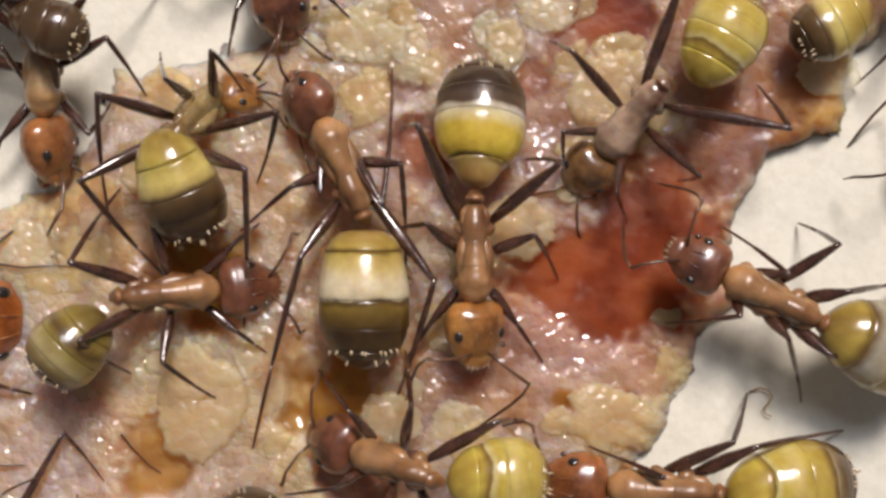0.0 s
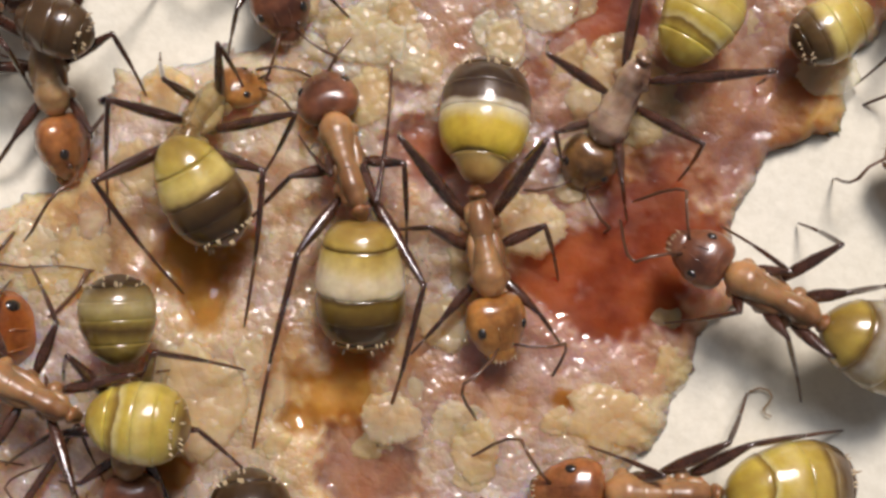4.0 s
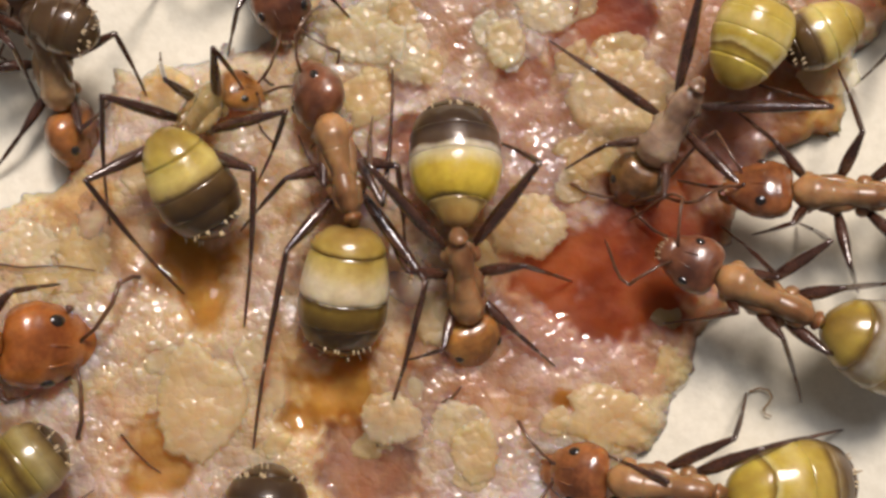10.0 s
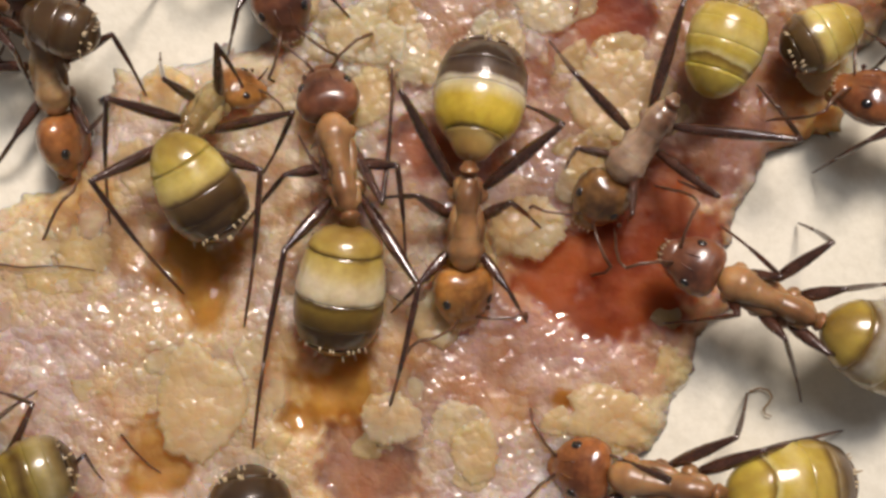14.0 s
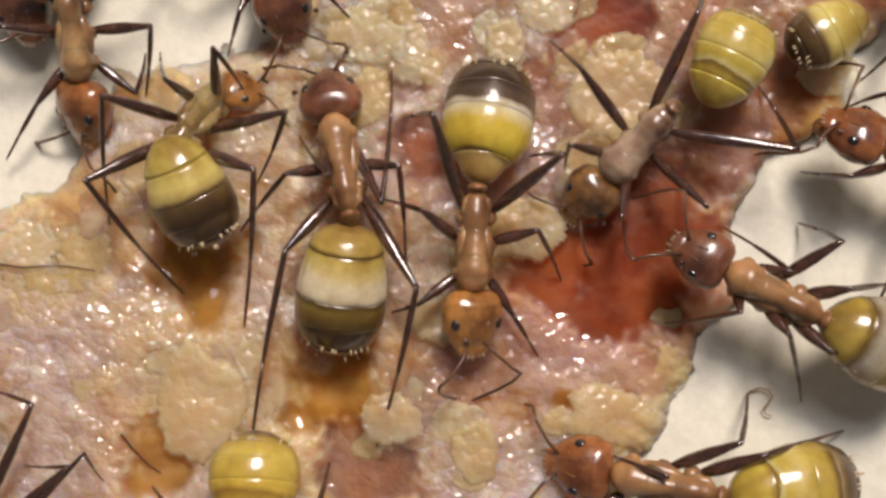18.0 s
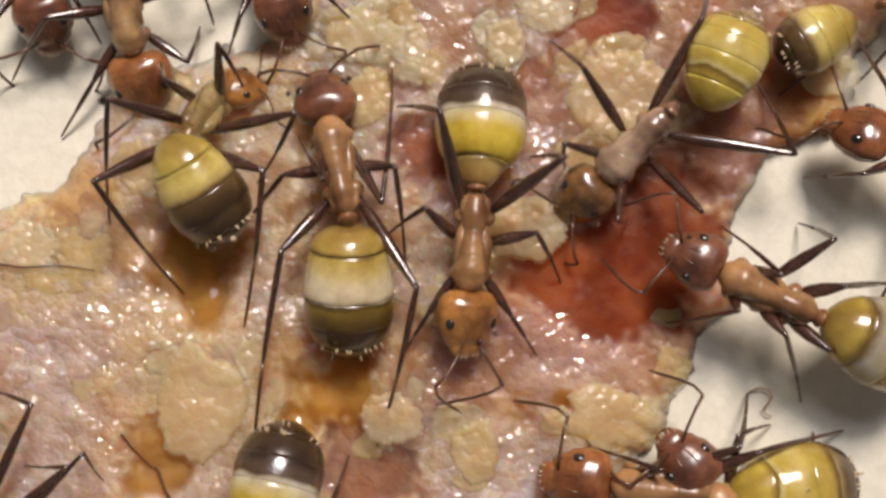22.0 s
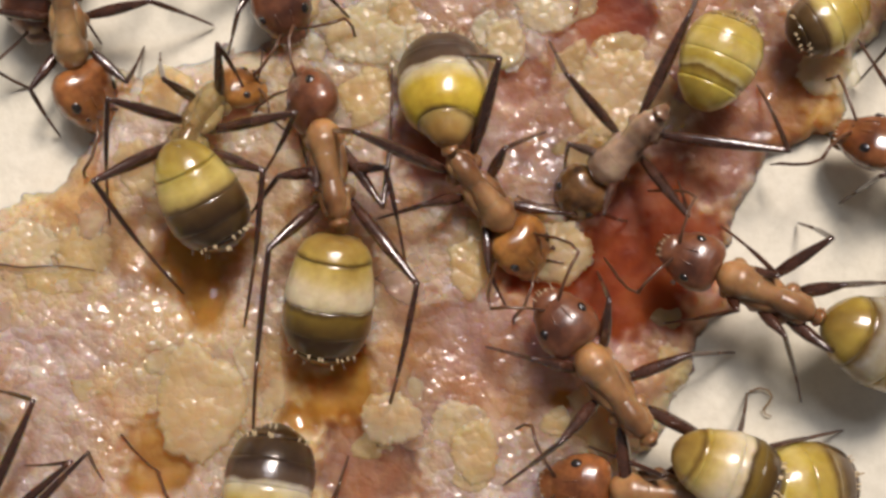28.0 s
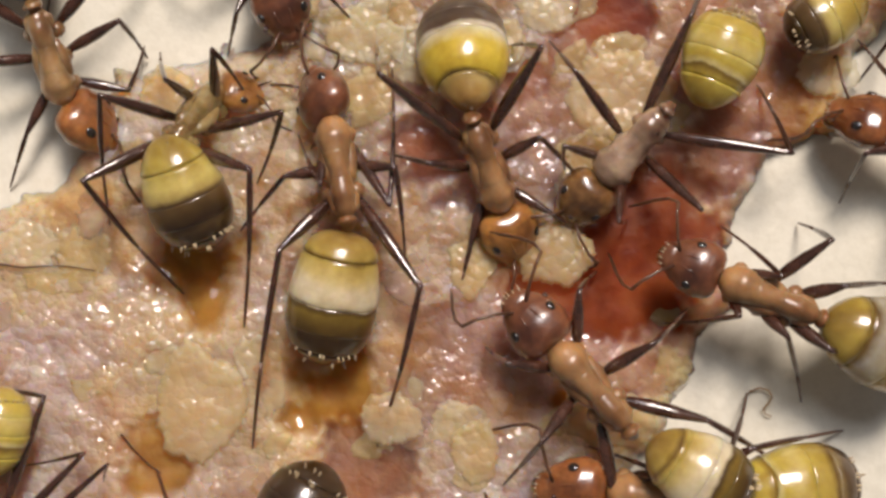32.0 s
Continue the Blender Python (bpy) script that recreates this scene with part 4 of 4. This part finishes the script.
    f = Ant("tan ant standing on the paper with its head on the meat", 1.02, "rust", "sheen", high=160, long=225, skull=0.88,
            legs={0: (1310, 562, 1175, 572), 1: (1392, 488, 1275, 400), 2: (1395, 600, 1418, 712), 3: (1480, 432, 1412, 395),
                  4: (1470, 628, 1570, 640), 5: (1500, 515, 1600, 500)}, ref=13.0)
    for t, hu, hv in ((0, 1230, 460), (1, 1215, 455), (2, 1225, 470), (3, 1240, 445), (6, 1215, 460), (7, 1225, 455), (8, 1235, 450),
                      (9, 1215, 450), (10, 1205, 455), (11, 1225, 440), (12, 1215, 465), (13, 1225, 465), (14, 1212, 460), (17, 1215, 470)):
        f.key(t, hu, hv, 1455, 572, 1560, 612)
    for t, hu, hv in ((18, 1235, 450), (19, 1228, 450), (20, 1215, 450), (21, 1220, 455), (22, 1215, 450), (23, 1215, 460), (24, 1212, 460),
                      (25, 1225, 450), (28, 1207, 450), (29, 1207, 450), (30, 1215, 470), (31, 1225, 455), (32, 1215, 465)):
        f.key(t, hu, hv, 1457, 566, 1560, 606)

    g = Ant("ant with a long yellow banded gaster beside the meat", 1.05, "copper", "yellow", high=115,
            legs={1: (1180, 850, 1040, 790), 3: (1300, 780, 1322, 695), 5: (1345, 796, 1492, 762)}, ref=13.0)
    for t, hu, hv in ((0, 1015, 862), (1, 990, 890), (2, 1005, 872), (3, 1010, 858), (6, 975, 905), (7, 1020, 862), (8, 1015, 870), (9, 985, 882),
                      (10, 1025, 852), (11, 1025, 828), (12, 1015, 842), (13, 1020, 850), (14, 1030, 842), (17, 1030, 860)):
        g.key(t, hu, hv, 1270, 872, 1410, 868)
    for t, hu, hv in ((18, 1030, 835), (19, 1020, 838), (20, 1025, 850), (21, 1025, 862), (22, 1020, 852), (23, 1020, 860), (24, 1020, 855),
                      (25, 1020, 872), (28, 1020, 865), (29, 1035, 860), (30, 1003, 868), (31, 1040, 852), (32, 1003, 868)):
        g.key(t, hu, hv, 1275, 876, 1415, 872)

    h = Ant("rust-headed ant with an olive gaster walking over the meat", 0.95, "rust", "olive", high=100, wide=71, long=168)
    h.key(0, 430, 510, 210, 525, 130, 610)
    h.key(1, 405, 580, 220, 530, 140, 545)
    h.key(1.5, 350, 620, 210, 495, 150, 470)
    h.key(2, 300, 660, 200, 500, 118, 462)
    h.key(2.5, 250, 760, 205, 550, 170, 440)
    h.key(3, 225, 850, 212, 615, 187, 515)
    h.key(3.5, 210, 900, 210, 680, 204, 568)
    h.key(5.5, 280, 930, 265, 690, 255, 560)
    h.key(6, 315, 1020, 322, 800, 348, 690)
    h.key(6.5, 220, 960, 280, 780, 308, 668)
    h.key(7, 50, 795, 205, 750, 265, 665)
    h.key(8, 55, 850, 140, 730, 195, 645)
    h.key(9, -80, 920, 65, 820, 140, 740)
    h.key(9.5, -120, 900, 30, 800, 98, 732)
    h.key(10, -220, 960, -40, 890, 35, 830)
    h.key(11, -340, 1040, -130, 1000, -50, 960)
    h.key(12, -230, 960, -110, 950, -30, 930)
    h.key(13, -180, 930, -20, 890, 70, 855)
    h.key(14, -180, 920, -40, 880, 50, 848)
    h.key(16.5, -330, 1060, -200, 980, -140, 930)
    h.key(32, -360, 1080, -230, 1000, -170, 950)

    i = Ant("brown ant with a yellow gaster walking across the meat", 0.95, "tan", "yellow", high=140, wide=76, long=190)
    i.key(0, 580, 800, 770, 850, 880, 850)
    i.key(0.5, 440, 795, 640, 830, 740, 825)
    i.key(1, 345, 780, 560, 805, 680, 815)
    i.key(1.5, 300, 740, 510, 800, 625, 795)
    i.key(2, 245, 690, 470, 795, 585, 790)
    i.key(2.5, 175, 680, 390, 780, 515, 785)
    i.key(3, 100, 655, 315, 760, 440, 770)
    i.key(3.5, -20, 650, 195, 760, 310, 770)
    i.key(5.5, -420, 520, -210, 600, -110, 620)
    i.key(6, -470, 500, -260, 590, -150, 620)
    i.key(8, -500, 480, -300, 560, -180, 600)
    i.key(32, -500, 480, -300, 560, -180, 600)

    q = Ant("large-headed orange ant reaching onto the meat", 1.25, "orange", "dark", high=98, skull=1.14)
    q.key(0, -65, 575, -335, 600, -470, 610, 14)
    q.key(1, -35, 605, -305, 600, -460, 610, 14)
    q.key(2, -50, 615, -325, 610, -440, 620, 14)
    q.key(3, -50, 590, -325, 600, -460, 610, 14)
    q.key(5.5, -40, 610, -315, 620, -475, 620, 14)
    q.key(6, -70, 612, -345, 620, -430, 620, 14)
    q.key(7, -25, 615, -300, 620, -410, 620, 14)
    q.key(8, -30, 650, -305, 620, -420, 620, 14)
    q.key(9, 17, 595, -258, 600, -380, 610, 14)
    q.key(10, 33, 622, -247, 600, -365, 610, 14)
    q.key(11, 88, 610, -187, 600, -330, 610, 14)
    q.key(12, 165, 790, -70, 720, -220, 680, 14)
    q.key(12.5, 140, 900, -80, 800, -220, 740, 14)
    q.key(13, 60, 1000, -160, 880, -300, 800, 14)
    q.key(14.5, -200, 1150, -420, 1000, -560, 920, 14)
    q.key(32, -200, 1150, -420, 1000, -560, 920, 14)

    v = Ant("dark-legged ant at the edge of the meat", 0.78, "rust", "yellow", high=100, wide=76, long=205,
            legs={4: (56, 716, -30, 688), 2: (120, 826, 44, 824), 0: (148, 802, 184, 852)}, ref=20.0)
    v.key(0, 40, 960, -120, 1130, -200, 1230)
    v.key(3.5, 60, 930, -110, 1100, -190, 1200)
    v.key(6, -20, 990, -190, 1160, -270, 1260)
    v.key(9, -160, 1250, -190, 1020, -220, 900)
    v.key(12, -120, 1180, -130, 950, -150, 830)
    v.key(13, -50, 1090, -55, 862, -70, 745)
    v.key(25, -50, 1090, -58, 862, -78, 748)
    v.key(28, -48, 1085, -52, 858, -62, 745)
    v.key(30, -30, 1085, -20, 865, -6, 758)
    v.key(31, -28, 1085, -16, 868, 0, 755)
    v.key(32, -30, 1085, -18, 868, -2, 762)

    k = Ant("rust-headed ant standing on the paper beside the meat", 0.97, "honey", "brown", high=125, skull=1.08,
            rest={0: ((235, 70), (150, 130)), 2: ((60, 135), (150, 190)), 4: ((-20, 120), (-60, 230))})
    for t, hu, hv in ((0, 72, 258), (1, 77, 258), (2, 84, 246), (3, 98, 254), (6, 86, 246), (7, 86, 246), (8, 90, 241), (9, 95, 241), (10, 100, 234),
                      (11, 96, 234), (12, 96, 242), (13, 98, 244), (14, 93, 248)):
        k.key(t, hu, hv, 62, 26, 0, -110, -68)
    k.key(16.5, 118, 185, 110, -40, 90, -170, 40)
    k.key(17, 118, 185, 110, -40, 90, -170, 40)
    k.key(18, 130, 190, 118, -35, 100, -165, 40)
    k.key(19, 235, 165, 165, -50, 120, -170, 30)
    k.key(20, 240, 130, 175, -80, 130, -200, 25)
    k.key(21, 250, 135, 192, -75, 150, -200, 15)
    k.key(22, 235, 140, 188, -80, 150, -200)
    k.key(23, 240, 145, 188, -75, 150, -200)
    k.key(25, 225, 162, 175, -60, 140, -190)
    k.key(28, 118, 165, 105, -60, 80, -190, -45, 15)
    k.key(29, 114, 210, 62, 5, 20, -110, -60, 30)
    k.key(30, 115, 212, 76, -5, 40, -120, -50, 20)
    k.key(31, 108, 228, 52, 15, 10, -100, -60, 30)
    k.key(32, 110, 228, 60, 10, 20, -110, -62, 32)

    w = Ant("dark brown ant standing over its neighbour on the paper", 0.92, "rust", "brown", high=185, wide=56, long=155,
            rest={4: ((-60, 70), (-150, 150)), 5: ((-70, -70), (-170, -110))})
    for t, du, dv in ((0, -8, 2), (3, 0, 0), (6, 0, 0), (9, 8, -4), (12, 12, -2), (14.5, 10, 0), (16.5, -160, -120), (17.5, -260, -200), (32, -300, -240)):
        w.key(t, -235 + du, -60 + dv, -5 + du, 12 + dv, 98 + du, 48 + dv)

    r = Ant("dark brown ant at the edge of the meat", 0.95, "rust", "dark", high=100)
    r.key(0, 10, -40, -60, -260, -90, -390)
    r.key(17, 20, -20, -40, -240, -70, -370)
    r.key(19, 35, 50, -10, -170, -40, -300)
    r.key(21, 42, 45, 0, -175, -30, -310)
    r.key(23, 80, 20, 40, -200, 10, -330)
    r.key(25, 55, 10, 0, -210, -30, -340)
    r.key(28, 40, 10, 0, -210, -30, -340)
    r.key(32, -40, -100, -100, -320, -130, -450)

    l = Ant("rust-headed ant reaching over the paper towards the meat", 0.98, "copper", "dark", high=155)
    l.key(0, 1700, 260, 1930, 280, 2060, 290, 32)
    l.key(6, 1640, 280, 1870, 310, 2000, 320, 32)
    l.key(7, 1545, 302, 1770, 330, 1900, 340, 32)
    l.key(8, 1530, 292, 1755, 330, 1890, 340, 32)
    l.key(9, 1418, 296, 1645, 330, 1780, 345, 32)
    l.key(10, 1345, 335, 1585, 350, 1720, 360, 32)
    l.key(10.5, 1390, 310, 1625, 340, 1760, 350, 32)
    l.key(11, 1448, 312, 1680, 345, 1815, 355, 32)
    l.key(12, 1500, 258, 1730, 320, 1860, 340, 32)
    l.key(13, 1530, 205, 1760, 270, 1890, 300, 32)
    l.key(14, 1540, 165, 1770, 230, 1900, 260, 32)
    l.key(16.5, 1490, 292, 1700, 390, 1820, 440, 32)
    l.key(17, 1472, 290, 1680, 390, 1800, 440, 32)
    l.key(18, 1515, 232, 1735, 330, 1860, 380, 32)
    l.key(19, 1512, 300, 1730, 380, 1860, 420, 32)
    l.key(20, 1495, 272, 1715, 350, 1840, 390, 32)
    l.key(21, 1522, 225, 1745, 310, 1870, 350, 32)
    l.key(23, 1540, 235, 1765, 310, 1890, 350, 32)
    l.key(24, 1548, 160, 1770, 240, 1890, 290, 32)
    l.key(25, 1548, 232, 1770, 310, 1890, 350, 32)
    l.key(28, 1560, 245, 1780, 320, 1900, 360, 32)
    l.key(29, 1545, 228, 1765, 300, 1890, 340, 32)
    l.key(30, 1548, 245, 1770, 320, 1890, 360, 32)
    l.key(31, 1532, 232, 1755, 310, 1880, 350, 32)
    l.key(32, 1545, 205, 1765, 280, 1890, 320, 32)

    n = Ant("ant with a dark-tipped gaster raised over the meat", 1.0, "rust", "dark", high=98)
    for t, gu, gv in ((0, 440, 990), (1, 492, 955), (2, 470, 955), (3, 440, 960), (6, 440, 945), (7, 480, 925), (8, 490, 930), (9, 450, 955), (10, 462, 948), (11, 460, 950),
                      (12, 430, 960), (13, 440, 960), (14, 440, 950)):
        n.key(t, 450, gv + 365, 452, gv + 130, gu, gv)
    for t, gu, gv in ((16, 450, 1000), (19, 450, 1010), (20, 400, 990), (21, 450, 932), (22, 482, 872), (23, 450, 985), (24, 430, 955),
                      (25, 450, 870), (28, 470, 878), (29, 452, 860), (30, 490, 925), (31, 520, 935), (32, 520, 930)):
        n.key(t, 450, gv + 365, 452, gv + 130, gu, gv)

    p = Ant("ant with an amber yellow gaster stepping onto the meat", 0.95, "rust", "amber", high=92, wide=84, long=200)
    for t, gu, gv in ((0, 380, 1150), (15, 400, 1110), (16.5, 440, 925), (17, 432, 878), (17.5, 432, 858), (18, 455, 862), (18.5, 440, 872), (19, 422, 900), (19.5, 415, 925), (20.5, 380, 1030), (32, 380, 1150)):
        p.key(t, gu - 10, gv + 330, gu - 4, gv + 112, gu, gv)

    o = Ant("brown ant whose head overhangs the rim of the meat", 0.95, "rust", "dark", high=100)
    o.key(0, 492, 10, 430, -205, 400, -330)
    o.key(13, 495, 8, 430, -208, 400, -330)
    o.key(22, 498, 18, 430, -195, 400, -325)
    o.key(32, 495, 12, 430, -205, 400, -330)

    m = Ant("tan ant with a cream and brown gaster climbing onto the meat", 1.06, "tan", "cream", high=118, skull=0.92, wide=68, long=195)
    m.key(0, 1480, 1250, 1700, 1400, 1810, 1470)
    m.key(20, 1360, 1050, 1570, 1220, 1680, 1300)
    m.key(21.5, 1285, 825, 1440, 1060, 1510, 1190)
    m.key(22, 1205, 805, 1380, 1020, 1460, 1140)
    m.key(22.5, 1064, 710, 1270, 890, 1390, 980)
    m.key(23, 1020, 690, 1225, 865, 1340, 930)
    m.key(24, 1005, 645, 1190, 850, 1290, 930)
    m.key(25, 1000, 615, 1155, 825, 1265, 875)
    m.key(25.5, 990, 600, 1150, 810, 1270, 860)
    m.key(27.5, 990, 560, 1155, 790, 1285, 835)
    m.key(28, 985, 555, 1155, 785, 1285, 830)
    m.key(29, 1010, 560, 1165, 775, 1290, 825)
    m.key(30, 960, 545, 1140, 775, 1270, 825)
    m.key(31, 955, 545, 1130, 780, 1240, 840)
    m.key(32, 930, 555, 1125, 775, 1235, 835)

    def slid(du, dv):
        return pose(du * K, -dv * K, 0)

    walk(LOOSE[790, 560], [(0, slid(0, 15)), (9, slid(-10, 5)), (14, slid(-20, 0)), (21, slid(-20, -10)), (23, slid(5, -60)), (24, slid(15, -85)),
                           (28, slid(45, -130)), (32, slid(50, -135))])
    walk(LOOSE[935, 400], [(0, slid(-25, 5)), (6, slid(0, 0)), (14, slid(-5, 5)), (24, slid(0, 10)), (28, slid(45, 50)), (32, slid(48, 52))])

    for ant in ANTS:
        ant.animate()


motions()
